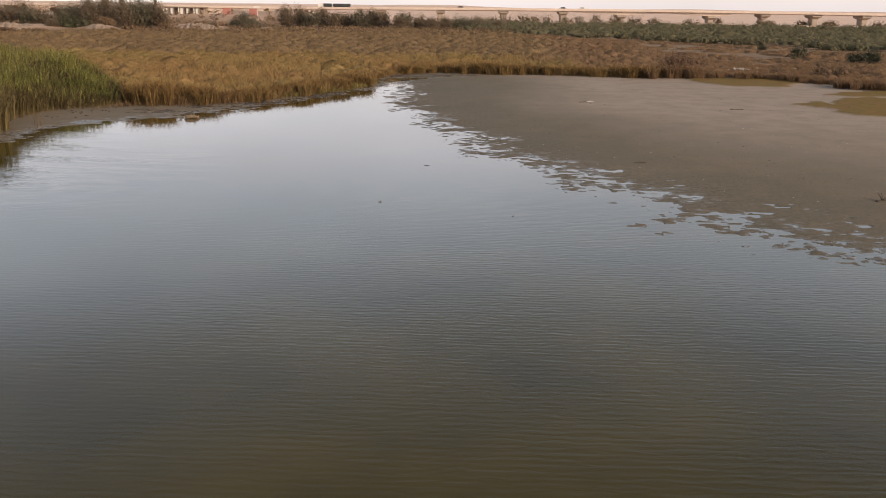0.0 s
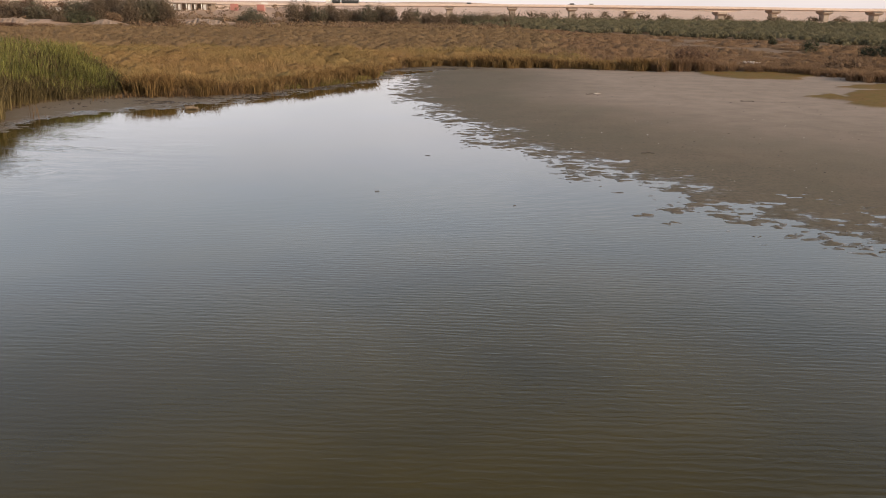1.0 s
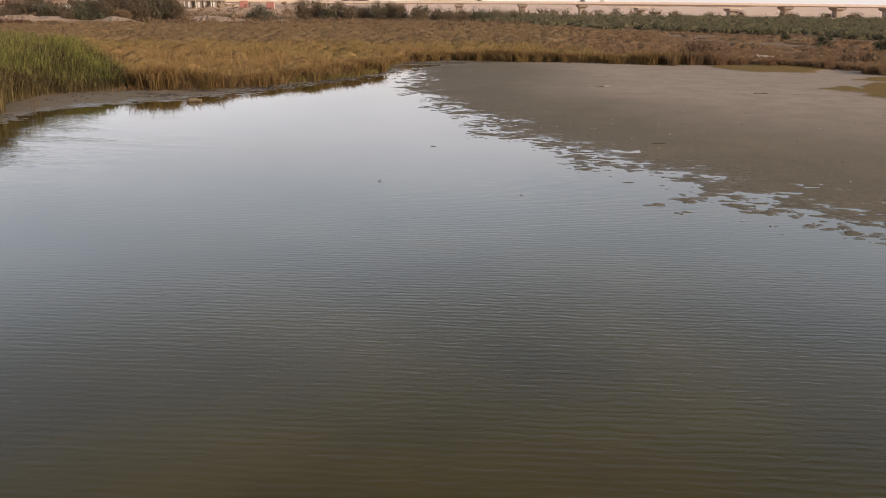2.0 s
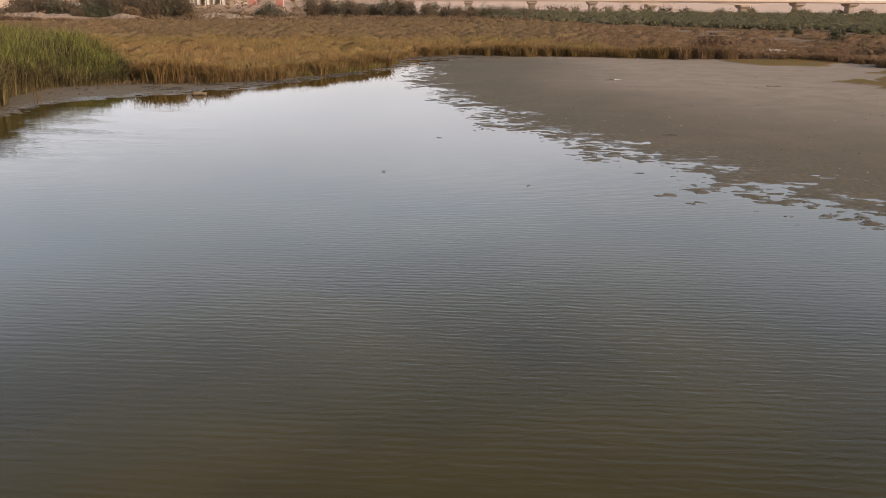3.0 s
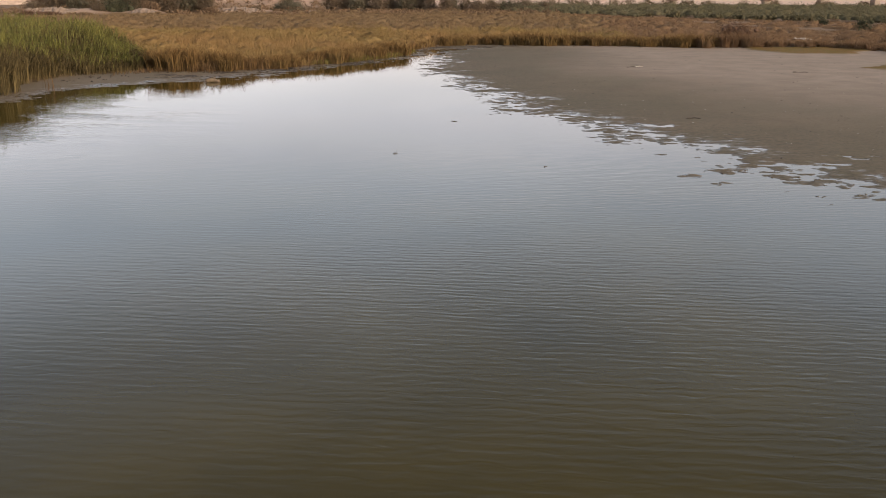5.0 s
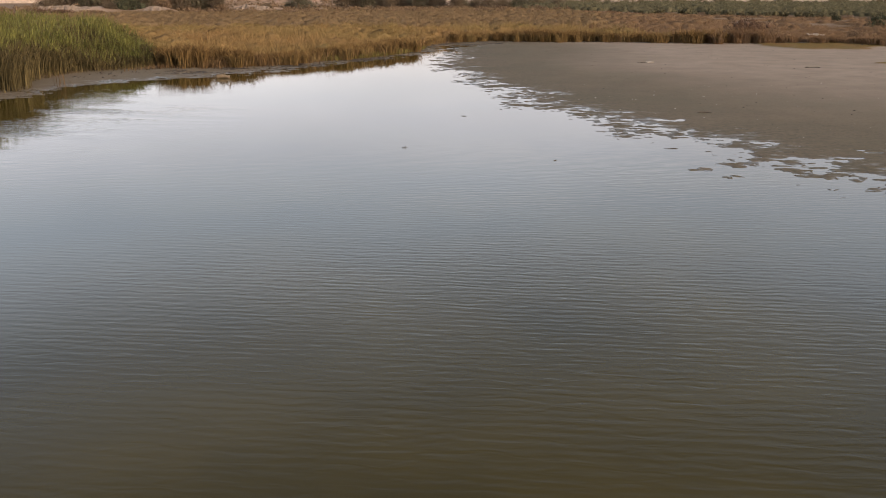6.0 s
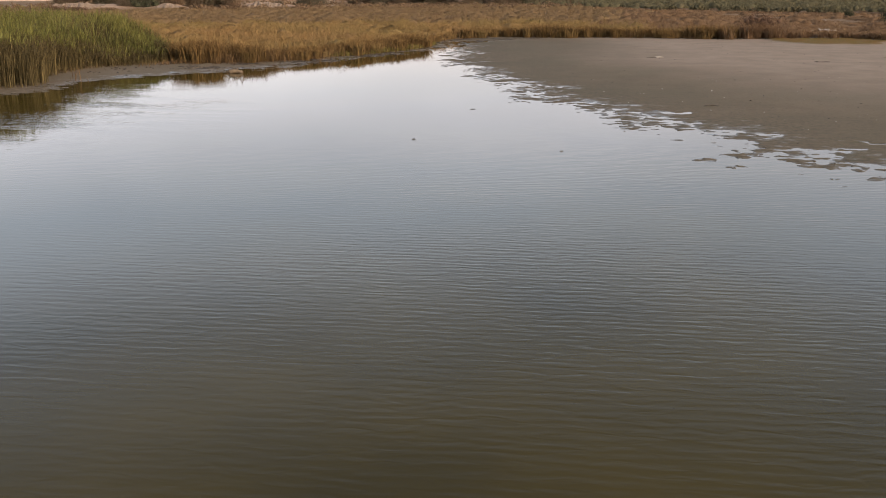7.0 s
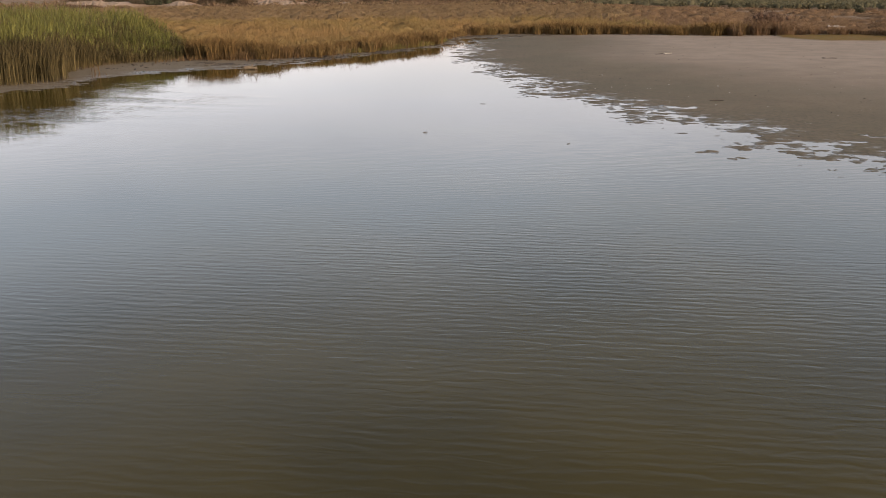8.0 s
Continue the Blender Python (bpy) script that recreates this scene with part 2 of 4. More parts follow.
DARK_LEAF = shader("dark_scrub_leaf", [(0.068, 0.068, 0.042), (0.046, 0.050, 0.032)], (0.6,), 0.9, island=0.2, soft_light=0.1, spec=0.1)
DRY_LEAF = shader("dry_scrub_leaf", [(0.195, 0.132, 0.084), (0.135, 0.092, 0.060)], (0.6,), 0.9, island=0.35, soft_light=0.1, spec=0.1)
BARK = shader("bark", [(0.16, 0.12, 0.085), (0.09, 0.065, 0.045)], (4.0,), 0.9, 0.02)
SAND = shader("bank_sand", [(0.62, 0.47, 0.37), (0.54, 0.41, 0.32), (0.40, 0.30, 0.23)], (0.12, 0.7), 0.95, 0.06, 2.5)
PALE_BANK = shader("pale_bank", [(0.30, 0.236, 0.190), (0.23, 0.178, 0.140), (0.165, 0.124, 0.093)], (0.5, 1.1), 0.95, 0.08, 2.0)
CONCRETE = shader("concrete", [(0.60, 0.50, 0.43), (0.53, 0.44, 0.375), (0.46, 0.38, 0.325)], (0.4, 2.0), 0.85, 0.01, 8.0)
PIER = shader("pier_concrete", [(0.36, 0.31, 0.26), (0.28, 0.24, 0.20)], (0.6,), 0.85, 0.01, 8.0)
SODDEN_WOOD = shader("sodden_wood", [(0.20, 0.15, 0.10), (0.11, 0.085, 0.06)], (5.0,), 0.7, 0.02, 20)
RED_BRUSH = shader("red_brush", [(0.135, 0.084, 0.058), (0.082, 0.053, 0.038)], (0.8,), 0.9, island=0.3, spec=0.05)
CLOD = shader("mud_clod", [(0.115, 0.094, 0.066), (0.075, 0.062, 0.046)], (5.0,), 0.7, island=0.2)
PALE_WOOD = shader("driftwood", [(0.48, 0.44, 0.40), (0.26, 0.23, 0.20)], (6.0,), 0.8, 0.01, 30)
DARK_WOOD = shader("wet_wood", [(0.065, 0.050, 0.038), (0.035, 0.028, 0.022)], (6.0,), 0.55, 0.01, 30)
PALE_STONE = shader("pale_stone", [(0.46, 0.40, 0.34), (0.32, 0.27, 0.22)], (3.0,), 0.85, 0.02, 8, thing=0.2)
SHELL = shader("shell", [(0.70, 0.66, 0.60)], rough=0.6, island=0.2)
RED = shader("red_paint", [(0.40, 0.17, 0.14), (0.33, 0.15, 0.125)], (0.8,), 0.6)
WHITE = shader("white_paint", [(0.74, 0.71, 0.67), (0.58, 0.55, 0.50)], (0.7,), 0.7)
PLASTER = shader("old_plaster", [(0.36, 0.29, 0.235), (0.27, 0.215, 0.17)], (0.5,), 0.9, 0.02, 3)
DARK_PAINT = shader("dark_paint", [(0.055, 0.060, 0.060), (0.035, 0.038, 0.040)], (1.0,), 0.5)
GLASS = shader("dark_glass", [(0.02, 0.025, 0.03)], rough=0.08, spec=0.5)
RUBBER = shader("rubber", [(0.02, 0.02, 0.02)], rough=0.9)


# ---- numbers for the lie of the land ----
def lattice(ix, iy, seed):
    h = (ix.astype(np.int64) * 374761393 + iy.astype(np.int64) * 668265263 + seed * 1442695041) & 0x7FFFFFFF
    h = ((h ^ (h >> 13)) * 1274126177) & 0x7FFFFFFF
    return ((h ^ (h >> 16)) & 0xFFFF) / 65535.0


def rough(x, y, size, octaves=4, seed=0):
    """Value noise, about -1 to 1, with features of that size in metres."""
    total, amp, norm = np.zeros_like(x, dtype=float), 1.0, 0.0
    for o in range(octaves):
        px, py = x / size + 17.3 * o, y / size - 9.1 * o
        ix, iy = np.floor(px), np.floor(py)
        fx, fy = px - ix, py - iy
        fx, fy = fx * fx * (3 - 2 * fx), fy * fy * (3 - 2 * fy)
        a, b_val = lattice(ix, iy, seed + o), lattice(ix + 1, iy, seed + o)
        c, d = lattice(ix, iy + 1, seed + o), lattice(ix + 1, iy + 1, seed + o)
        total += amp * ((a * (1 - fx) + b_val * fx) * (1 - fy) + (c * (1 - fx) + d * fx) * fy - 0.5) * 2
        norm += amp
        amp, size = amp * 0.55, size * 0.5
    return total / norm


def inside(x, y, ring):
    """Metres from the edge of a ring of corners: plus inside, minus outside."""
    best, odd = np.full(x.shape, 1e9), np.zeros(x.shape, bool)
    for (ax, ay), (bx, by) in zip(ring, ring[1:] + ring[:1]):
        dx, dy = bx - ax, by - ay
        s = np.clip(((x - ax) * dx + (y - ay) * dy) / (dx * dx + dy * dy), 0, 1)
        best = np.minimum(best, np.hypot(x - ax - s * dx, y - ay - s * dy))
        if ay != by:
            odd ^= ((ay > y) != (by > y)) & (x < dx * (y - ay) / (by - ay) + ax)
    return np.where(odd, best, -best)


def curve(corners, steps=6):
    """A smooth line through corners (Catmull-Rom)."""
    p = [corners[0], *corners, corners[-1]]
    out = []
    for i in range(1, len(p) - 2):
        for k in range(steps):
            t = k / steps
            out.append(tuple(0.5 * (2 * p[i][j] + (p[i + 1][j] - p[i - 1][j]) * t + (2 * p[i - 1][j] - 5 * p[i][j] + 4 * p[i + 1][j] - p[i + 2][j]) * t * t
                                    + (3 * p[i][j] - p[i - 1][j] - 3 * p[i + 1][j] + p[i + 2][j]) * t ** 3) for j in (0, 1)))
    return out + [corners[-1]]


WEST_SHORE = [(-80, -60), (-60, 5), (-36, 33), (-26.3, 49.8), (-26.1, 53.0), (-25.9, 56.5), (-24.5, 57.8), (-23.2, 59.4), (-21.8, 60.8), (-20.3, 62.7), (-17.3, 65.5), (-16.3, 68.7), (-14.0, 73.7), (-11.7, 77.4), (-9.1, 82.0), (-6.9, 89.7), (-5.9, 97.7)]
EAST_SHORE = [(-4.6, 98.0), (-3.9, 90.2), (-4.2, 75.6), (-3.3, 69.3), (-2.0, 65.0), (-0.8, 60.3), (1.0, 55.5), (1.9, 52.7), (2.1, 47.6), (4.1, 46.0), (5.7, 42.5), (6.9, 38.3), (9.0, 37.5), (9.6, 33.9), (11.2, 32.2), (12.2, 30.3), (13.0, 28.5), (13.6, 27.4), (18.0, 25.4), (26, 22), (50, 12), (80, -60)]
POND = curve(WEST_SHORE) + curve(EAST_SHORE)
MARSH_EDGE = [(-110, -60), (-75, 12), (-44, 37), (-29.4, 52.0), (-30.1, 58.1), (-29.7, 60.6), (-29.1, 63.8), (-28.0, 66.2), (-25.2, 68.2), (-20.7, 70.5), (-18.5, 72.1), (-15.8, 74.8), (-11.8, 80.6), (-8.7, 89.5), (-8.2, 98.4), (-3.2, 107.5), (4, 107), (11.3, 106), (21.4, 103.5), (29, 104), (37, 103.5), (43, 98.5), (43.4, 93), (46.5, 90), (62, 86), (95, 64), (190, -60)]
MARSH = curve(MARSH_EDGE) + [(900, -60), (900, 1000), (-900, 1000), (-900, -60)]
WEED_BEDS = [[(28.2, 99.0), (31.5, 93.4), (36.5, 93.4), (40.5, 98.5), (41, 103), (35, 104), (29, 102)],
             [(31.3, 75.5), (32.0, 73.4), (33.0, 72.6), (34.4, 75.4), (34.0, 77.8)],
             [(33.6, 74.2), (32.5, 70.0), (32.9, 67.8), (34.8, 67.0), (52, 60), (60, 70), (50, 82.4), (41.8, 82.0), (38.4, 81.9), (36.1, 79.1)],
             [(37.6, 84.8), (39.5, 83.4), (42.6, 83.6), (52, 84), (62, 92), (46.0, 89.7), (40.2, 87.0)]]


# flat mud patches off the shore and pools behind it: place, reach along and across, how far the waterline is pushed
FLAT_PATCHES = ((7.5, 31.7, 0.55, 0.40, 2.2), (8.4, 30.5, 0.60, 0.40, 2.4), (8.9, 32.6, 0.75, 0.55, 2.0), (9.9, 29.6, 0.28, 0.22, 1.8), (10.8, 28.9, 0.32, 0.20, 2.0), (10.6, 28.0, 0.35, 0.22, 2.0), (7.2, 35.7, 0.5, 0.25, 1.0), (10.5, 31.9, 0.7, 0.4, 1.7), (11.0, 31.0, 0.7, 0.4, 1.7), (12.8, 28.1, 0.4, 0.25, 1.6),
                (16.1, 32.7, 0.5, 0.22, -2.4), (16.0, 30.5, 0.55, 0.22, -2.4), (17.4, 32.5, 0.5, 0.22, -2.2), (14.0, 28.7, 0.5, 0.25, -2.0), (15.5, 34.7, 0.5, 0.35, -2.4), (12.4, 33.6, 0.5, 0.3, -2.0), (11.0, 37.0, 0.7, 0.4, -1.8),
                (-3.6, 99.6, 1.6, 1.2, -3.0), (-1.2, 101.6, 1.8, 0.9, -2.6), (1.6, 103.0, 1.8, 0.7, -2.2), (-5.2, 98.6, 1.0, 1.6, -2.0))


def bank(x, y, cx, cy, rx, ry, high, seed=3):
    """A low sandy mound."""
    q = ((x - cx) / rx) ** 2 + ((y - cy) / ry) ** 2
    return high * np.exp(-q * 1.6) * (1 + 0.25 * rough(x, y, 4.0, 3, seed))


def land(x, y):
    """Height of the ground, and what it is made of."""
    shore = -inside(x, y, POND)
    marsh = inside(x, y, MARSH)
    west = (x < -5 - (100 - y) * 0.02) & (y < 104)
    # the waterline is frayed into flat patches and shallow pools, drawn out along the shore
    fray = np.where(shore > 0, np.exp(-np.abs(shore) / 3.4), np.exp(-np.abs(shore) / np.where(y > 44, 2.6, 1.7))) * np.where(west, np.where(x > -23, 0.9, 0.4), 1.0)
    s = 0.6 * shore - np.where(west, 0, 0.34 - 0.26 * np.clip((y - 28) / 8, 0, 1) - 0.40 * np.clip((y - 64) / 18, 0, 1)) + fray * (1.2 * rough(x, y, 2.6, 2, 1) + 2.0 * rough(x * 0.7, y, 0.8, 2, 5) + 3.0 * rough(x * 0.7, y, 0.26, 3, 19))
    for cx, cy, rx, ry, push in FLAT_PATCHES:
        s = s + push * np.exp(-((x - cx) / rx) ** 2 - ((y - cy) / ry) ** 2) * (1 + 2.2 * rough(x * 0.7, y, 0.28, 3, 6))
    pool = np.clip((rough(x * 0.5, y, 0.55, 3, 23) - 0.36) / 0.08, 0, 1) * ((shore > 0.3) & (shore < 5 + 2 * rough(x, y, 4, 2, 24)) & (y < 44) & ~west)
    s = s * (1 - pool) - 0.15 * pool
    z = 0.016 * np.tanh(s / 0.35) + np.where(s > 0, np.minimum(0.012 * np.maximum(s - 1.5, 0), 0.13), np.maximum(0.03 * np.minimum(s + 0.6, 0), -0.25)) + 0.006 * rough(x * 0.8, y, 0.8, 3, 17)
    z = np.where(west & (shore > 0) & (x < -22.5), z + 0.02 * np.minimum(shore, 3), z)
    firm = np.clip(marsh / 3, 0, 1)
    z = z + firm * (0.22 + 0.10 * rough(x, y, 6, 3, 9))
    weed = np.zeros_like(x)
    for ring in WEED_BEDS:
        weed = np.maximum(weed, np.clip((inside(x, y, ring) + 0.45 + 0.9 * rough(x, y, 1.8, 4, 7)) / 0.4, 0, 1))
    z = z + weed * (0.10 + 0.05 * rough(x, y, 0.8, 2, 8))
    far = np.clip((np.hypot(x, y) - 330 - 0.10 * x - 1.1 * np.maximum(0, -x - 20) + 25 * rough(x, y, 60, 3, 4)) / 40, 0, 1)
    mounds = bank(x, y, -110, 230, 15, 6, 2.1) + bank(x, y, -93, 236, 7, 5, 1.9) + bank(x, y, -76, 262, 15, 6, 2.6) + bank(x, y, -52, 262, 12, 5, 1.2)
    bluff = bank(x, y, -95, 330, 45, 14, 3.8) + bank(x, y, -77, 338, 9, 9, 1.9) + bank(x, y, -68, 356, 62, 11, 5.2)
    z = z + mounds + bluff + far * (0.3 + 0.5 * rough(x, y, 50, 3, 6))
    z = z + np.clip((np.hypot(x, y) - 900) / 1500, 0, 1) ** 2 * (6 + 9 * np.maximum(0, rough(x, y, 420, 3, 11)))
    sandy = np.clip(far + np.clip((mounds - 0.75 + 0.9 * rough(x, y, 3.5, 3, 12)) / 0.6, 0, 1) * 0.45 + np.clip((bluff - 0.9 + 1.2 * rough(x, y, 6, 3, 18)) / 1.5, 0, 1) * 0.5, 0, 1)
    crust = np.where(west, 0.15, 0) + np.clip((shore - 9 + 0.16 * (x - 6) + 3.5 * rough(x, y, 9, 4, 13)) / 12, 0, 1) * np.clip((y - 44 + 0.55 * x) / 36, 0, 1)
    wet = np.clip(1 - (shore - 1.0) / 7 + 0.4 * rough(x, y, 3, 3, 14), 0, 1) * np.where(west, 0.35, 1)
    film = np.clip(1.0 - np.abs(s) / 1.1 + 0.5 * rough(x, y, 1.6, 3, 16), 0, 1)
    return z, dict(film=film, soil=np.clip((marsh + 0.6 * rough(x, y, 1.5, 3, 15)) / 1.2, 0, 1), sand=sandy, crust=crust, weed=weed, wet=wet)


def height(x, y):
    return float(land(np.array([float(x)]), np.array([float(y)]))[0][0])


def steps(stops):
    """Coordinates from stop to stop, each stretch at its own spacing, growing outward where the spacing changes."""
    out = [stops[0][0]]
    for (a, s0), (b_val, s1) in zip(stops, stops[1:]):
        n = max(2, int(round((b_val - a) / (0.5 * (s0 + s1)))))
        u = np.linspace(0, 1, n + 1)[1:]
        w = u + (s0 - s1) / (s0 + s1) * u * (1 - u)
        out += list(a + (b_val - a) * w)
    return np.array(out)


def sheet(name, xs, ys, material):
    gx, gy = np.meshgrid(xs, ys)
    x, y = gx.ravel(), gy.ravel()
    z, shares = land(x, y)
    w = len(xs)
    i = (np.arange(len(ys) - 1)[:, None] * w + np.arange(w - 1)[None]).ravel()
    faces = np.stack([i, i + 1, i + w + 1, i + w], 1)
    me = bpy.data.meshes.new(name)
    me.from_pydata(np.stack([x, y, z], 1).tolist(), [], faces.tolist())
    me.shade_smooth()
    for key, values in shares.items():
        at = me.attributes.new(key, "FLOAT", "POINT")
        at.data.foreach_set("value", values.astype(np.float32))
    me.materials.append(material)
    return new(name, me)


xs = steps([(-3200, 600), (-420, 40), (-130, 5), (-45, 0.9), (-32, 0.30), (-9, 0.18), (-5, 0.10), (4, 0.075), (17, 0.075), (22, 0.3), (50, 0.5), (60, 1.4), (140, 6), (420, 40), (3200, 600)])
ys = steps([(-500, 160), (-60, 20), (20, 0.4), (25, 0.08), (40, 0.085), (46, 0.12), (62, 0.24), (102, 0.48), (125, 1.0), (260, 5), (420, 12), (3600, 420)])
tagged(sheet("ground", xs, ys, GROUND), "tidal mudflat and marsh soil running out to pale desert sand", "ground", kind="structure")


def mesh_of(name, verts, faces, material, smooth=False):
    me = bpy.data.meshes.new(name)
    me.from_pydata(verts, [], faces)
    if smooth:
        me.shade_smooth()
    me.materials.append(material)
    return me


pond = new("water", mesh_of("water", [(-95, -62, 0), (95, -62, 0), (95, 118, 0), (-95, 118, 0)], [(0, 1, 2, 3)], WATER))
tagged(pond, "shallow still grey-blue pond water with small wind ripples", "water", kind="structure")


def part(name, mesh, parent, label="", at=None):
    ob = new(name, mesh)
    ob.parent = parent
    if at is not None:
        ob.matrix_basis = at
    if label:
        ob["label"] = label
    return ob


def group_base(name, x, y, z, turn=0.0):
    ob = new(name)
    ob.matrix_basis = pose(x, y, z, 0, 0, turn)
    ob.empty_display_size = 0.2
    return ob


def solid(name, material, boxes, bevel=0.0):
    """One mesh of boxes (x0, x1, y0, y1, z0, z1), each with its own edges."""
    bm = bmesh.new()
    for x0, x1, y0, y1, z0, z1 in boxes:
        got = bmesh.ops.create_cube(bm, size=1)
        bmesh.ops.transform(bm, verts=got["verts"], matrix=Matrix.Translation(((x0 + x1) / 2, (y0 + y1) / 2, (z0 + z1) / 2)) @ Matrix.Diagonal((x1 - x0, y1 - y0, z1 - z0, 1)))
    if bevel:
        bmesh.ops.bevel(bm, geom=bm.edges[:], offset=bevel, segments=2, affect="EDGES")
    me = bpy.data.meshes.new(name)
    bm.to_mesh(me)
    bm.free()
    me.materials.append(material)
    return me


def tubes(name, material, lines, sides=6):
    """Tapered tubes: each line is a list of (point, radius)."""
    verts, faces = [], []
    for line in lines:
        start = len(verts)
        for k, (p, r) in enumerate(line):
            p = Vector(p)
            ahead = Vector(line[min(k + 1, len(line) - 1)][0]) - Vector(line[max(k - 1, 0)][0])
            a = ahead.orthogonal().normalized()
            c = ahead.normalized().cross(a)
            verts += [tuple(p + (a * math.cos(q) + c * math.sin(q)) * r) for q in (2 * math.pi * s / sides for s in range(sides))]
        for k in range(len(line) - 1):
            for s in range(sides):
                i, j = start + k * sides + s, start + k * sides + (s + 1) % sides
                faces.append((i, j, j + sides, i + sides))
        faces.append(tuple(range(start + sides - 1, start - 1, -1)))
        faces.append(tuple(range(len(verts) - sides, len(verts))))
    return mesh_of(name, verts, faces, material, True)


def fast_mesh(name, verts, tris, material, tone=None):
    """A triangle mesh straight from arrays."""
    me = bpy.data.meshes.new(name)
    me.vertices.add(len(verts))
    me.vertices.foreach_set("co", verts.astype(np.float32).ravel())
    me.loops.add(len(tris) * 3)
    me.loops.foreach_set("vertex_index", tris.astype(np.int32).ravel())
    me.polygons.add(len(tris))
    me.polygons.foreach_set("loop_start", np.arange(len(tris), dtype=np.int32) * 3)
    me.update(calc_edges=True)
    me.validate()
    if tone is not None:
        at = me.attributes.new("tone", "FLOAT", "POINT")
        at.data.foreach_set("value", tone.astype(np.float32))
    me.materials.append(material)
    return me


def blades(rng, base, long, wide, lean, way, droop=0.25):
    """Grass blades of two joints from arrays: foot, length, width, lean from upright and bearing of the lean."""
    n = len(base)
    out = np.stack([np.cos(way), np.sin(way), np.zeros(n)], 1)
    up = np.array([0, 0, 1.0])
    q = rng.uniform(0, 2 * np.pi, n)
    side = np.stack([np.cos(q), np.sin(q), np.zeros(n)], 1) * (wide / 2)[:, None]
    d0 = out * np.sin(lean * 0.6)[:, None] + up * np.cos(lean * 0.6)[:, None]
    l1 = lean * 1.15 + droop * rng.uniform(0.2, 1.6, n)
    d1 = out * np.sin(l1)[:, None] + up * np.cos(l1)[:, None]
    mid = base + d0 * (long * 0.55)[:, None]
    tip = mid + d1 * (long * 0.45)[:, None]
    verts = np.stack([base - side * 0.7, base + side * 0.7, mid - side, mid + side, tip], 1).reshape(-1, 3)
    i = np.arange(n)[:, None] * 5
    tris = np.concatenate([i + np.array([[0, 1, 3]]), i + np.array([[0, 3, 2]]), i + np.array([[2, 3, 4]])], 0)
    return verts, tris


def spread(rng, box, spacing):
    """Points over a box (x0, x1, y0, y1), about one to a square of that spacing, shaken."""
    gx, gy = np.meshgrid(np.arange(box[0], box[1], spacing), np.arange(box[2], box[3], spacing))
    x = gx.ravel() + rng.uniform(-0.55, 0.55, gx.size) * spacing
    y = gy.ravel() + rng.uniform(-0.55, 0.55, gx.size) * spacing
    return x, y


def in_view(x, y, margin=14):
    """The wedge of ground that the walk overlooks."""
    return (np.abs(x + 0.02 * y) < 0.66 * y + margin)


def leaf_cloud(rng, lobes, count, size, floor=-0.35, slim=1.0, rise=0.0, loose=0.0):
    """Small leaf sprays over and in rounded lobes (x, y, z, rx, rz)."""
    lobes = np.array(lobes, float)
    share = lobes[:, 3] ** 2
    k = rng.choice(len(lobes), count, p=share / share.sum())
    d = rng.normal(0, 1, (count, 3))
    d /= np.linalg.norm(d, axis=1)[:, None]
    d[:, 2] = np.where(d[:, 2] < floor, -d[:, 2], d[:, 2])
    r = rng.uniform(0.68 - loose * 0.5, 1.12 + loose, count)
    c = lobes[k, :3] + d * r[:, None] * np.stack([lobes[k, 3], lobes[k, 3], lobes[k, 4]], 1)
    c[:, 2] = np.maximum(c[:, 2], 0.05)
    a = d * 0.8 + rng.normal(0, 0.5, (count, 3)) + np.array([0, 0, rise])
    a /= np.linalg.norm(a, axis=1)[:, None]
    s = np.cross(a, rng.normal(0, 1, (count, 3)))
    s /= np.linalg.norm(s, axis=1)[:, None] + 1e-9
    ln, wd = rng.uniform(0.7, 1.4, count)[:, None] * size, rng.uniform(0.35, 0.7, count)[:, None] * size * slim
    verts = np.stack([c - a * ln * 0.5, c + s * wd * 0.5, c + a * ln * 0.5, c - s * wd * 0.5], 1).reshape(-1, 3)
    i = np.arange(count)[:, None] * 4
    leaf_cloud.tones = rng.uniform(0, 1, len(lobes))
    leaf_cloud.plant = np.repeat(leaf_cloud.tones[k], 4)
    return verts, np.concatenate([i + np.array([[0, 1, 2]]), i + np.array([[0, 2, 3]])], 0)


def blobs(rng, lobes, sides=9, rings=4, low=0.0, heart=0.66, uneven=0.14):
    """Rounded solid hearts of the plants, one to a lobe, so that the sprays stand on something: half or whole uneven balls."""
    lobes = np.array(lobes, float)
    n = len(lobes)
    up = np.linspace(math.asin(low), math.pi / 2 * 0.97, rings)
    a = np.linspace(0, 2 * np.pi, sides, endpoint=False)
    d = np.stack([np.outer(np.cos(up), np.cos(a)), np.outer(np.cos(up), np.sin(a)), np.outer(np.sin(up), np.ones(sides))], 2).reshape(1, -1, 3)
    r = heart + rng.uniform(-uneven, uneven, (n, rings * sides, 1))
    v = lobes[:, None, :3] + d * r * np.stack([lobes[:, 3], lobes[:, 3], lobes[:, 4]], 1)[:, None]
    i = (np.arange(rings - 1)[:, None] * sides + np.arange(sides)[None]).ravel()
    j = (np.arange(rings - 1)[:, None] * sides + (np.arange(sides)[None] + 1) % sides).ravel()
    t = np.concatenate([np.stack([i, j, j + sides], 1), np.stack([i, j + sides, i + sides], 1)])
    top = (rings - 1) * sides
    t = np.concatenate([t, np.stack([np.full(sides - 2, top), top + np.arange(1, sides - 1), top + np.arange(2, sides)], 1)])
    f = (np.arange(n)[:, None, None] * rings * sides + t[None]).reshape(-1, 3)
    return v.reshape(-1, 3), f


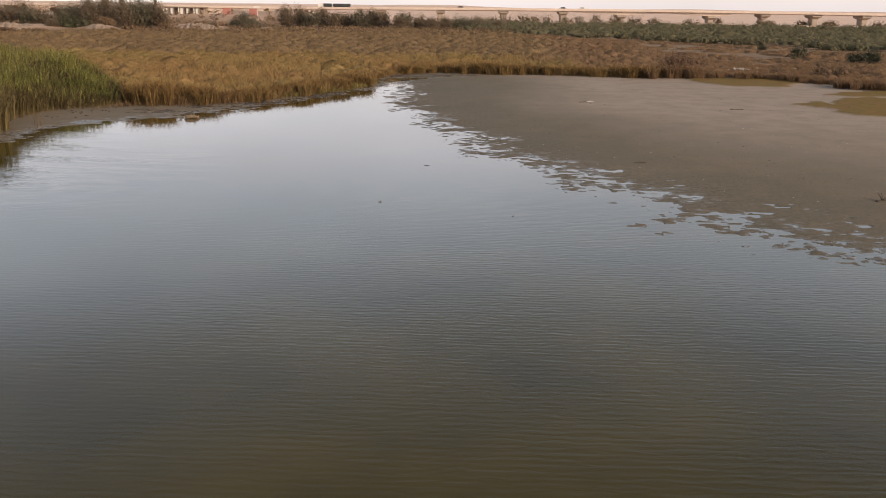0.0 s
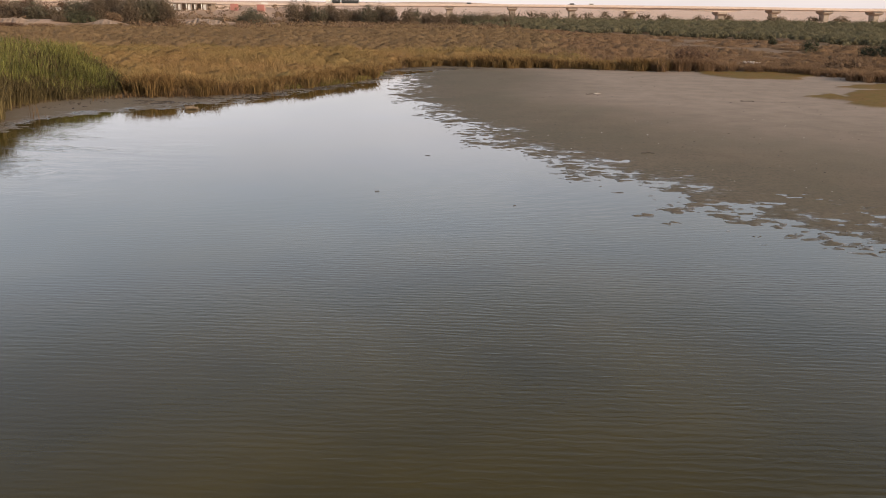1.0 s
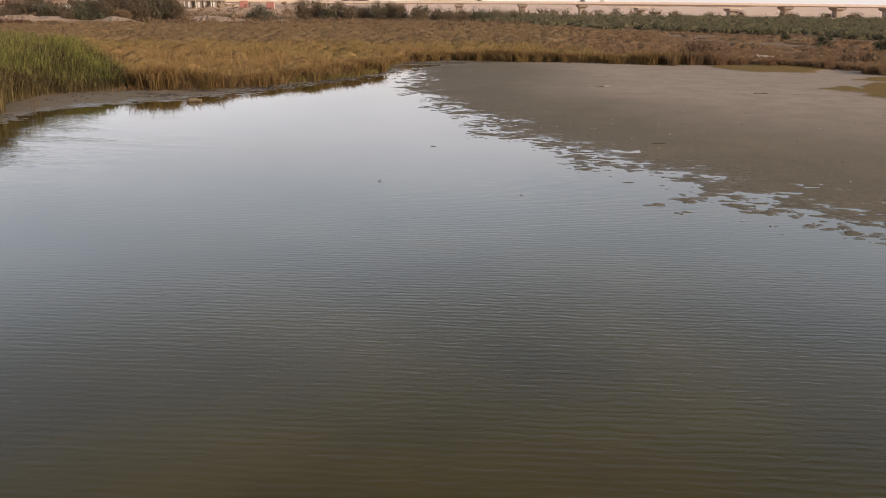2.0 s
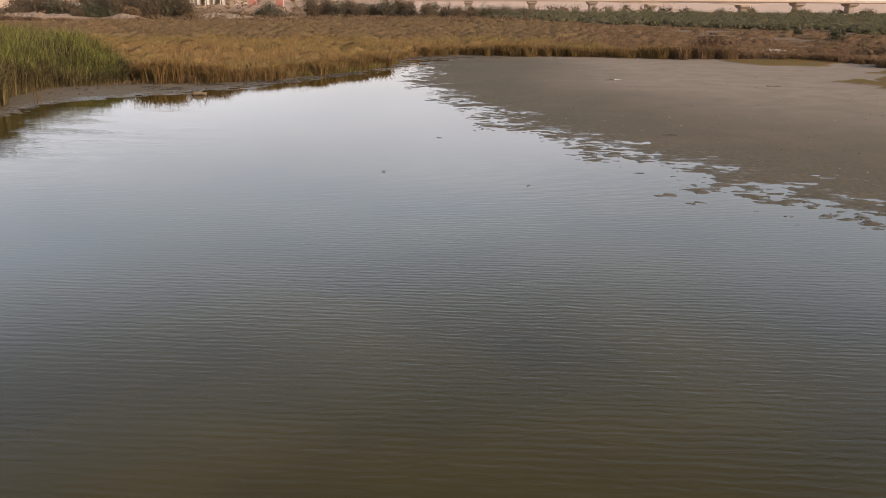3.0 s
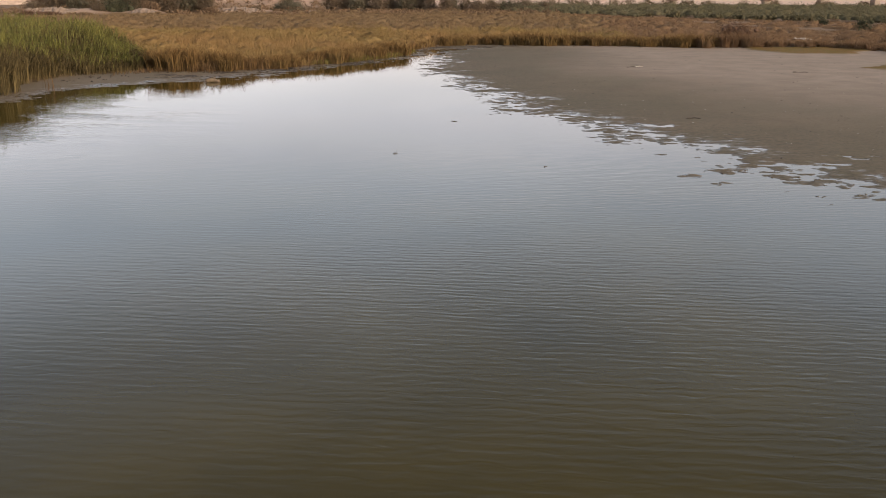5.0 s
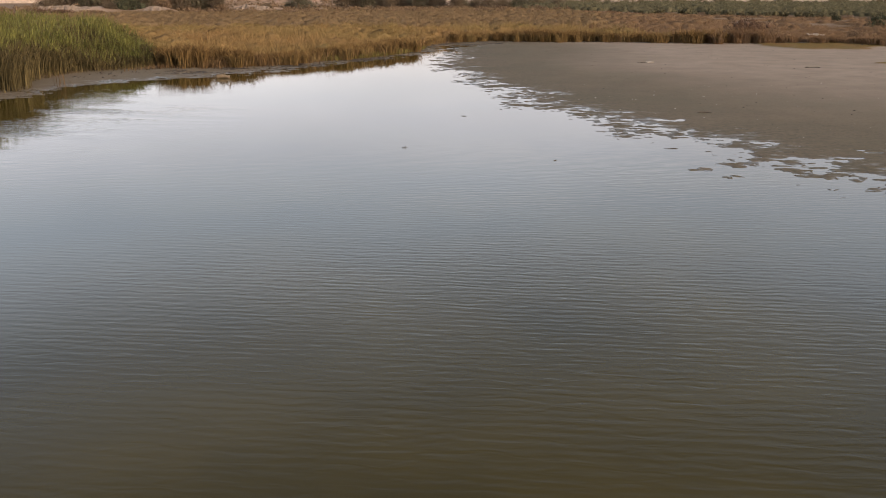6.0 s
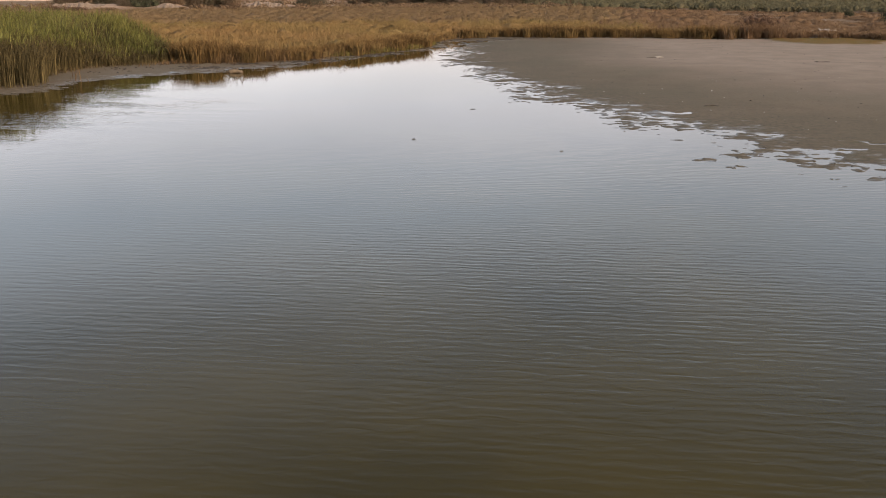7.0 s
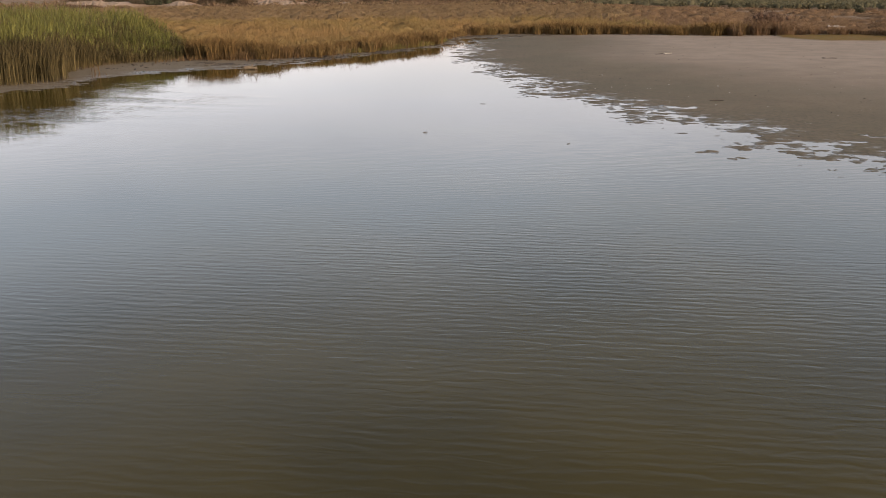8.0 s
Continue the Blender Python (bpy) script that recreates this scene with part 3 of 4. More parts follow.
def plants(rng, lobes, count, size, floor, slim, rise, sides=8, rings=3, low=0.0, heart=0.66, loose=0.0, uneven=0.14):
    """Solid hearts and sprays of leaves in one set of arrays, with a tone for each plant."""
    v, f = leaf_cloud(rng, lobes, count, size, floor, slim, rise, loose)
    v2, f2 = blobs(rng, lobes, sides, rings, low, heart, uneven)
    tone = np.concatenate([leaf_cloud.plant, np.repeat(leaf_cloud.tones, sides * rings)])
    return np.concatenate([v, v2]), np.concatenate([f, f2 + len(v)]), tone


def lobes_for(rng, wide, tall, low, number):
    out = []
    for _ in range(int(number * 1.6)):
        a, u = rng.uniform(0, 6.28), rng.uniform(0, 1) ** 0.6
        r = wide * rng.uniform(0.13, 0.27)
        z = low + (tall - low) * (0.10 + 0.66 * rng.uniform(0, 1) * (1 - 0.45 * u))
        out.append((math.cos(a) * u * wide * 0.36, math.sin(a) * u * wide * 0.36, z, r, min(r * 0.9, tall - z)))
    return out


# ---- marsh: rushes, fringe and reed bed ----
REED_BED = curve([(-60, 10), (-45, 36), (-28.4, 50.4), (-29.6, 57.4), (-29.7, 60.9), (-29.2, 64.0), (-26.4, 67.8), (-26.4, 72.5), (-32.5, 79.5), (-39, 87), (-50, 99), (-62, 108)]) + [(-110, 118), (-110, 10)]
rng = np.random.default_rng(11)


def along(line, spacing):
    """Points at even steps along a line of corners."""
    p = np.array(line)
    s = np.concatenate([[0], np.cumsum(np.hypot(*np.diff(p, axis=0).T))])
    q = np.arange(0, s[-1], spacing)
    return np.interp(q, s, p[:, 0]), np.interp(q, s, p[:, 1])


def reddish(a, b_val, cut=20):
    """Where samphire takes over from the rushes."""
    return a + 14 * rough(a, b_val, 14, 3, 61) > cut + 0.05 * np.maximum(b_val - 110, 0)


def canopy(x, y):
    """How high the tussocks stand: uneven, lower among the samphire, at the spit and round the rubble."""
    top = 1.0 + 0.75 * rough(x, y, 6.0, 2, 22) + 0.45 * rough(x, y, 2.0, 2, 27)
    top = top * np.clip(1.05 - 0.028 * np.maximum(x - 17, 0), 0.5, 1.05) * np.clip(1.0 - 0.002 * np.maximum(y - 130, 0), 0.75, 1)
    top = top * (1 - 0.3 * np.exp(-((x + 14) / 8) ** 2 - ((y - 79) / 7) ** 2))
    top = top * (1 - 0.75 * np.exp(-((x - 38.6) / 2.8) ** 2 - ((y - 113.0) / 4.5) ** 2))
    belt = (y - 158) - np.clip(95 - x, 0, 200) * 1.35
    bare = np.clip((rough(x, y, 9, 3, 62) - 0.02) / 0.12, 0, 1) * np.clip((x - 40) / 4, 0, 1) * np.clip((y - 111) / 5, 0, 1)
    stop = np.clip((12 * rough(x, y, 14, 3, 25) - belt) / 3, 0, 1) * np.clip((300 + 0.72 * np.minimum(x, 0) - y) / 6, 0, 1) * np.clip((-0.2 - inside(x, y, REED_BED)) / 1.5, 0, 1)
    top = top * np.where(x > 41, np.clip((y - 99) / 2.5, 0, 1), 1)
    return np.clip(top, 0.0, 1.7) * np.sqrt(np.clip((inside(x, y, MARSH) + 0.1) / 1.4, 0, 1)) * (1 - bare) * stop


def rushes_at(x, y):
    """True on the ground that the rushes cover."""
    belt = (y - 158) - np.clip(95 - x, 0, 200) * 1.35
    return (inside(x, y, MARSH) > -0.7) & in_view(x, y, 8) & (belt < 12 * rough(x, y, 14, 3, 25) + 2) & (inside(x, y, REED_BED) < 1.0) & (y < 302 + 0.72 * np.minimum(x, 0))


def tussocks(box, spacing, sprays, size, slim, sides, rings):
    """Rounded tussocks side by side, rushes and samphire apart: a matted heart each, with fine stems fanning out of it."""
    x, y = spread(rng, box, spacing)
    top = canopy(x, y)
    keep = rushes_at(x, y) & (top > 0.16) & (inside(x, y, MARSH) > 0.9)
    x, y, top = x[keep], y[keep], top[keep] * rng.uniform(0.7, 1.35, keep.sum())
    wide = spacing * rng.uniform(0.6, 1.08, len(x)) * (0.85 + 0.55 * (rng.uniform(0, 1, len(x)) < 0.25))
    lobes = np.stack([x, y, land(x, y)[0] - 0.05, wide, np.clip(np.minimum(top * 1.05, wide * 0.76), 0.2, 1.5)], 1)
    red = reddish(x, y)
    return [plants(rng, lobes[red == flip], int((red == flip).sum() * sprays), size, 0.0, slim, 0.42, sides, rings, 0.0, 0.74, 0.05, 0.09) for flip in (False, True)]


near_parts = tussocks((-62, 66, 64, 132), 1.45, 120, 0.36, 0.13, 9, 3)
far_parts = tussocks((-190, 130, 131.6, 345), 2.1, 24, 0.58, 0.20, 7, 3)
for name, (v, f, tone), leaf, words in (("rush_field", near_parts[0], RUSH, "dense golden-brown rush tussocks covering the salt marsh"), ("samphire_field", near_parts[1], SAMPHIRE, "low reddish-brown samphire tussocks on the marsh"),
                                        ("far_rush_field", far_parts[0], HAZED_RUSH, "brown rush tussocks across the distant marsh"), ("far_samphire_field", far_parts[1], SAMPHIRE, "reddish-brown samphire across the distant marsh")):
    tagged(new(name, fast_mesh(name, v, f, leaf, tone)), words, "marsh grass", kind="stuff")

ex, ey = along([c for c in curve(MARSH_EDGE) if c[1] > 60 and -40 < c[0] < 62], 0.85)
spit = (ex > -17) & (ex < -6)
ex, ey = ex + rng.normal(0, 0.5, len(ex)) - 0.9 * spit, ey + rng.normal(0.7, 0.6, len(ex)) + 0.9 * spit
keep = in_view(ex, ey, 2) & (inside(ex, ey, REED_BED) < -0.5) & (inside(ex, ey, MARSH) > -0.3)
for cx, cy in zip(ex[keep], ey[keep]):
    cz = height(cx, cy) - 0.03
    red = bool(reddish(np.array([cx]), np.array([cy]), 22)[0])
    size = np.clip((1.3 + 0.5 * (cx < -20)) + 0.8 * rough(np.array([cx]), np.array([cy]), 4.0, 2, 35)[0], 0.6, 2.4) * (0.8 if cx > 30 or -18 < cx < -6 else 1.0)
    clump = group_base("rush_clump", cx, cy, cz)
    for _ in range(5):
        m = 90
        a, u = rng.uniform(0, 6.28, m), np.sqrt(rng.uniform(0, 1, m))
        ox, oy = rng.normal(0, 0.65, 2)
        foot = np.stack([ox + np.cos(a) * u * 0.55, oy + np.sin(a) * u * 0.55, np.zeros(m)], 1)
        v, f = blades(rng, foot, size * rng.uniform(0.6, 1.15, m), rng.uniform(0.025, 0.06, m), np.abs(rng.normal(0.12, 0.22, m)) + u * rng.uniform(0.0, 0.3, m), a + rng.normal(0, 0.9, m), 0.75)
        part("tuft", fast_mesh("tuft", v, f, SAMPHIRE if red else (EDGE_RUSH if cx < -17 or rng.uniform() < 0.85 else RUSH), np.full(len(v), rng.uniform(0.1, 0.9))), clump)["kind"] = "stuff"
    tagged(clump, "shaggy reddish-brown clump at the marsh edge" if red else "shaggy arching clump of brown rushes at the marsh edge", "rush clump", "rush clumps along the marsh edge")

sx, sy = rng.uniform(-34, 50, 30000), 66 + 66 * rng.uniform(0, 1, 30000) ** 1.4
head = canopy(sx, sy)
keep = rushes_at(sx, sy) & (head > 0.25) & (inside(sx, sy, MARSH) > 0.3) & ~reddish(sx, sy) & (rough(sx, sy, 3.0, 2, 37) > -0.12)
sx, sy, head = sx[keep], sy[keep], head[keep]
v, f = blades(rng, np.stack([sx, sy, land(sx, sy)[0]], 1), (0.25 + 0.95 * head) * rng.uniform(0.75, 1.2, len(sx)), rng.uniform(0.03, 0.06, len(sx)), np.abs(rng.normal(0.1, 0.2, len(sx))), rng.uniform(0, 6.28, len(sx)), 0.5)
tagged(new("rush_stems", fast_mesh("rush_stems", v, f, RUSH, np.repeat(rng.uniform(0.2, 1.0, len(sx)), len(v) // max(len(sx), 1)))), "loose upright golden-brown stems standing out of the rush tussocks", "marsh grass", kind="stuff")

fx, fy = along([c for c in curve(MARSH_EDGE) if c[1] > 40], 0.006)
keep = in_view(fx, fy, 6) & (rng.uniform(0, 1, len(fx)) < np.where(fx < -16, 1.0, np.where(fx < -8, 0.10, np.where(fx < 26, 0.16, 0.08))))
fx, fy = fx[keep], fy[keep]
swing = 0.7 * rough(fx, fy, 5.0, 2, 31)
fx = fx + rng.normal(0, 0.9, len(fx)) + swing * 0.6
fy = fy + rng.normal(0.35, 0.7, len(fx)) + swing
keep = (inside(fx, fy, REED_BED) < -0.5) & (fx > -26.8)
fx, fy = fx[keep], fy[keep]
foot = np.stack([fx, fy, land(fx, fy)[0] - 0.03], 1)
long = np.clip(0.9 + 1.0 * rough(fx, fy, 2.6, 3, 33), 0.25, 1.6) * rng.uniform(0.3, 1.1, len(fx)) * np.where(fx > 26, 0.6, 1)
v, f = blades(rng, foot, long, rng.uniform(0.02, 0.05, len(fx)), np.abs(rng.normal(0, 0.30, len(fx))), rng.uniform(0, 6.28, len(fx)), 0.3)
tagged(new("rush_fringe", fast_mesh("rush_fringe", v, f, STALK)), "upright dry tan rush stalks along the muddy shore", "marsh grass", kind="stuff")

gx, gy = along([(-16.6, 76.4), (-14.5, 78.2), (-12.4, 81.4), (-10.6, 85.4), (-9.2, 90.2), (-8.6, 95.5)], 0.0016)
gx, gy = gx + np.abs(rng.normal(0, 0.55, len(gx))), gy - np.abs(rng.normal(0, 0.35, len(gx)))
v, f = blades(rng, np.stack([gx, gy, land(gx, gy)[0] - 0.02], 1), rng.uniform(0.18, 0.5, len(gx)), rng.uniform(0.02, 0.05, len(gx)), np.abs(rng.normal(0.1, 0.4, len(gx))), rng.uniform(0, 6.28, len(gx)), 0.4)
tagged(new("shore_grass", fast_mesh("shore_grass", v, f, SHORE_GRASS)), "short olive-green grass along the muddy spit", "grass", kind="stuff")

x, y = rng.uniform(-90, -24, 60000), rng.uniform(36, 118, 60000)
more_x, more_y = rng.uniform(-46, -26, 36000), rng.uniform(48, 80, 36000)
thick = inside(more_x, more_y, REED_BED) < 3.5
x, y = np.concatenate([x, more_x[thick]]), np.concatenate([y, more_y[thick]])
keep = (inside(x, y, REED_BED) > 0) & in_view(x, y, 10) & (y < 117)
keep &= (inside(x, y, REED_BED) < 4) | (rng.uniform(0, 1, len(x)) < 0.45)
x, y = x[keep], y[keep]
deep = inside(x, y, REED_BED)
full = np.clip(3.05 - 0.34 * np.maximum(x + 34.5, 0) * np.clip((y - 57) / 6, 0, 1), 0.8, 3.05) + 0.6 * rough(x, y, 5, 3, 41)
tall = full * (0.78 + 0.22 * np.clip(deep / 3, 0, 1)) * rng.uniform(0.75, 1.12, len(x))
foot = np.stack([x, y, land(x, y)[0] - 0.05], 1)
way = rng.normal(-0.35, 0.8, len(x))
lean = np.abs(rng.normal(0.10, 0.12, len(x)))
v, f = blades(rng, foot, tall, rng.uniform(0.022, 0.040, len(x)), lean, way, 0.15)
reeds = tagged(new("reed_bed", fast_mesh("reed_bed", v, f, REED_STALK)), "tall green reeds with dry tan stems at the waterside", "reeds", kind="stuff")
k = np.repeat(np.arange(len(x)), np.where(deep < 9, 7, 4))
rise = rng.uniform(0.0, 1.0, len(k)) ** 0.6 * 0.82 + 0.18
spot = foot[k] + np.stack([np.cos(way[k]) * np.sin(lean[k]) * tall[k] * rise, np.sin(way[k]) * np.sin(lean[k]) * tall[k] * rise, tall[k] * rise * 0.97], 1)
spot[:, :2] += rng.normal(0, 0.07, (len(k), 2))
green = tall[k] * rise + rng.normal(0, 0.28, len(k)) + 0.3 * rough(x[k], y[k], 3, 2, 43) > (0.80 + 0.25 * np.clip((x[k] + 33) / 6, 0, 1)) * full[k] - 0.17 * np.clip(deep[k] - 2, 0, 6)
keep = green | (rng.uniform(0, 1, len(k)) < 0.30)
k, spot, green = k[keep], spot[keep], green[keep]
v, f = blades(rng, spot, rng.uniform(0.35, 0.85, len(k)), rng.uniform(0.018, 0.036, len(k)), np.where(green, rng.uniform(0.1, 0.9, len(k)), rng.uniform(0.6, 1.9, len(k))), way[k] + rng.normal(0, 1.2, len(k)), 0.9)
green_f = np.tile(green, 3)
for name, some, leaf, words in (("leaves", green_f, REED_LEAF, "long green reed leaves"), ("dry_leaves", ~green_f, REED_STALK, "dry tan lower leaves")):
    use, back = np.unique(f[some], return_inverse=True)
    part(name, fast_mesh(name, v[use], back.reshape(-1, 3), leaf), reeds, words)["kind"] = "stuff"


# ---- bushes and trees ----
def shrub(name, x, y, wide, tall, leaf, label, category, seed, count=500, size=0.28, low=0.0, number=9, trunk=0.0, heart=0.46, slim=0.8):
    rng = np.random.default_rng(seed)
    base = group_base(name, x, y, height(x, y) - 0.05)
    lobes = lobes_for(rng, wide, tall, low, number)
    lines = []
    for lx, ly, lz, r, _ in lobes:
        w = 0.02 * wide * rng.uniform(0.5, 1.0)
        lines.append([((lx * 0.08, ly * 0.08, 0), w), ((lx * 0.45, ly * 0.45, lz * 0.5), w * 0.7), ((lx, ly, lz), w * 0.35), ((lx * 1.15, ly * 1.15, lz + r * 0.5), w * 0.12)])
    if trunk:
        lines.append([((0, 0, -0.1), trunk), ((0.1, 0, tall * 0.3), trunk * 0.8), ((0.1, 0.1, tall * 0.6), trunk * 0.5)])
    part("trunk" if trunk else "stems", tubes("stems", BARK, lines, 5), base)
    v, f, tone = plants(rng, lobes, count, size, -0.95, slim, 0.3, 7, 4, -0.85, heart, 0.22 if trunk else 0.12)
    part("crown", fast_mesh("crown", v, f, leaf, tone), base)
    return tagged(base, label, category)


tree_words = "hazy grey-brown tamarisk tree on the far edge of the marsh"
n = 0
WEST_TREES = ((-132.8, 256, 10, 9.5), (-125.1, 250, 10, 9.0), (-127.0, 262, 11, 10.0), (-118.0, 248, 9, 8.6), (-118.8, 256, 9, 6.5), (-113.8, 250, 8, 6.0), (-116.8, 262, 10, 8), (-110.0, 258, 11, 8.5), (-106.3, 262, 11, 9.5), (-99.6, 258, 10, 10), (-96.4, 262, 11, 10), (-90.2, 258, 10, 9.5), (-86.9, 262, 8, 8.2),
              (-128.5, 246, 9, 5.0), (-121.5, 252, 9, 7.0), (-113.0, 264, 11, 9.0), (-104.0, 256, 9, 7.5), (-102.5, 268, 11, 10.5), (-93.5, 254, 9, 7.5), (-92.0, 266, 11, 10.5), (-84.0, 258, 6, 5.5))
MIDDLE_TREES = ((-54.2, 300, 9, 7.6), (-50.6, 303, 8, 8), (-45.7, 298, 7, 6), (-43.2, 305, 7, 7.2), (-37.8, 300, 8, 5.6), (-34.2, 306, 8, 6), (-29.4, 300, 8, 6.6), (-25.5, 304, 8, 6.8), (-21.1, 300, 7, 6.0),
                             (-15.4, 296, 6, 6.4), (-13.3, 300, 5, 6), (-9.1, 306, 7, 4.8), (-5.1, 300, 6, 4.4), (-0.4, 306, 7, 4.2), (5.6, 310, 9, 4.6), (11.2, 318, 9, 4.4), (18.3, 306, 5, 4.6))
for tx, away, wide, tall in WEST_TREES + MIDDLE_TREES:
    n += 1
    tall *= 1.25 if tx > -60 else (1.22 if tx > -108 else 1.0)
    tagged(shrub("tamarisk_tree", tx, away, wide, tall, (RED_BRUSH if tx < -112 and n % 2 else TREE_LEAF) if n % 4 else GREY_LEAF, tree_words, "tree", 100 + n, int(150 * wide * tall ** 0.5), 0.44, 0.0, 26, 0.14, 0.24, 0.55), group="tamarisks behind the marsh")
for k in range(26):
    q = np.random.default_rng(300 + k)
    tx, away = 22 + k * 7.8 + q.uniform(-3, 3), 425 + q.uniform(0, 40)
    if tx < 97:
        tagged(shrub("tamarisk_tree", tx, away, q.uniform(7, 12), q.uniform(3.6, 5.6), TREE_LEAF, "hazy tamarisk tree below the road bridge", "tree", 300 + k, 420, 0.62, 0.4, 12, 0.14, 0.18, 0.5), group="tamarisks below the bridge")
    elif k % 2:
        tagged(shrub("desert_bush", tx * 1.09, away + 40, q.uniform(6, 12), q.uniform(1.8, 3.6), TREE_LEAF, "hazy brown bush on the sand below the bridge", "bush", 300 + k, 300, 0.62, 0.0, 9, 0.0, 0.25), group="bushes on the sand")

bush_words = "dark round bush on the open marsh"
for k, (bx, away, wide, tall, leaf, words) in enumerate((
        (59.6, 146, 3.9, 2.9, DARK_LEAF, bush_words), (62.3, 132, 3.2, 2.5, DARK_LEAF, bush_words), (63.6, 130, 4.2, 2.8, DARK_LEAF, bush_words), (65.3, 180, 2.4, 1.2, DARK_LEAF, bush_words),
        (67.8, 152, 2.2, 1.0, DRY_LEAF, "low reddish-brown bush on bare marsh soil"), (10.5, 300, 3.6, 2.0, DARK_LEAF, bush_words), (25.3, 270, 2.6, 1.2, DARK_LEAF, bush_words), (2.6, 306, 3.4, 3.2, DARK_LEAF, bush_words),
        (-108.5, 213, 7.5, 1.4, RED_BRUSH, "low brown bush at the foot of a sand bank"), (-101.5, 215, 6.5, 1.2, DRY_LEAF, "low brown bush at the foot of a sand bank"), (-114.0, 214, 7.0, 1.6, RED_BRUSH, "low brown bush at the foot of a sand bank"), (-104.0, 231, 4.0, 1.6, TREE_LEAF, "hazy brown bush on a sand bank"),
        (-82.0, 256, 4.2, 1.8, DRY_LEAF, "dry brown bush on a sandy bluff"), (-74.5, 257, 3.2, 1.5, DRY_LEAF, "dry brown bush on a sandy bluff"), (-69.0, 258, 3.6, 1.6, TREE_LEAF, "hazy brown bush on a sandy bluff"),
        (-100.2, 235, 9.5, 3.4, DARK_LEAF, "broad dark green bush on a sandy bank"), (-92.7, 238, 6.0, 3.0, DRY_LEAF, "domed reddish-brown bush on a sand hummock"),
        (-61.7, 268, 8.6, 6.6, GREY_LEAF, "dense grey-green bush on a sandy bank"), (-65.8, 272, 5.5, 3.6, SCRUB_LEAF, "dense grey-green bush on a sandy bank"), (-60.2, 274, 7.0, 5.4, GREY_LEAF, "dense grey-green bush on a sandy bank"),
        (27.8, 106.2, 4.6, 3.4, RED_BRUSH, "large dark reddish-brown bush at the mud's edge"), (30.1, 106.6, 4.0, 3.0, RED_BRUSH, "large dark reddish-brown bush at the mud's edge"),
        (45.6, 105, 3.8, 2.3, DRY_LEAF, "greyish dry bush at the mud's edge"), (47.7, 104, 3.4, 1.9, DRY_LEAF, "greyish dry bush at the mud's edge"), (41.3, 108, 2.6, 1.1, DRY_LEAF, "low reddish-brown bush at the mud's edge"))):
    shrub("bush", bx, away, wide, tall, leaf, words, "bush", 500 + k, int(520 * wide), 0.18 if away < 200 else 0.30, 0.0, 11, 0.0, 0.30, 0.6)

rng = np.random.default_rng(71)
x, y = spread(rng, (-120, 330, 140, 420), 4.3)
belt = (y - 158) - (np.clip(95 - x, 0, 200)) * 1.35
keep = (belt > 10 * rough(x, y, 14, 3, 25)) & in_view(x, y, 30) & (y < 382) & (x < 250) & (rough(x, y, 11, 3, 72) > -0.36 + 0.2 * (belt < 12)) & (x > 5)
x, y, belt = x[keep], y[keep], belt[keep]
near = (belt < 18) & (y < 240) & (x > 20) & (x < 0.46 * y + 4)
for k, (bx, by) in enumerate(zip(x[near], y[near])):
    shrub("salt_bush", bx, by, rng.uniform(2.6, 5.2), rng.uniform(1.2, 2.5), SCRUB_LEAF, "rounded olive-green salt bush at the edge of the scrub", "bush", 900 + k, 420, 0.32, 0.0, 9, 0.0, 0.5, 0.5)["group"] = "salt bushes along the scrub edge"
x, y = x[~near], y[~near]
z = land(x, y)[0]
wide = rng.uniform(1.2, 3.4, len(x))
tall = rng.uniform(1.2, 2.3, len(x)) * (1 + 0.3 * np.clip((y - 230) / 110, 0, 1))
domes = np.stack([x, y, z + tall * 0.35, wide, tall * 0.65], 1)
side = np.stack([x + rng.normal(0, 1.3, len(x)), y + rng.normal(0, 1.3, len(x)), z + tall * 0.3, wide * 0.7, tall * 0.5], 1)
v, f, tone = plants(rng, np.concatenate([domes, side]), len(x) * 66, 0.47, -0.3, 0.42, 0.6, 6, 3, -0.4, 0.56, 0.16)
tagged(new("scrub_belt", fast_mesh("scrub_belt", v, f, SCRUB_LEAF, tone)), "belt of low olive-green salt scrub below the bridge", "scrub", kind="stuff")

x, y = spread(rng, (-170, 20, 215, 430), 4.0)
keep = in_view(x, y, 20) & (rough(x, y, 14, 3, 73) > -0.15) & (y > 232 + 18 * rough(x, y, 25, 2, 74)) & ((land(x, y)[1]["sand"] < 0.7) | ((y < 430) & (rng.uniform(0, 1, len(x)) < 0.5)))
x, y = x[keep], y[keep]
z = land(x, y)[0]
vs, fs, at = [], [], 0
for i in range(len(x)):
    v, f = leaf_cloud(rng, lobes_for(rng, rng.uniform(2.0, 4.6), rng.uniform(0.8, 2.0), 0.0, 4), 28, 0.55)
    vs.append(v + np.array([x[i], y[i], z[i]]))
    fs.append(f + at)
    at += len(v)
tagged(new("dry_scrub", fast_mesh("dry_scrub", np.concatenate(vs), np.concatenate(fs), DRY_LEAF)), "low brown dry scrub before the tamarisks", "scrub", kind="stuff")


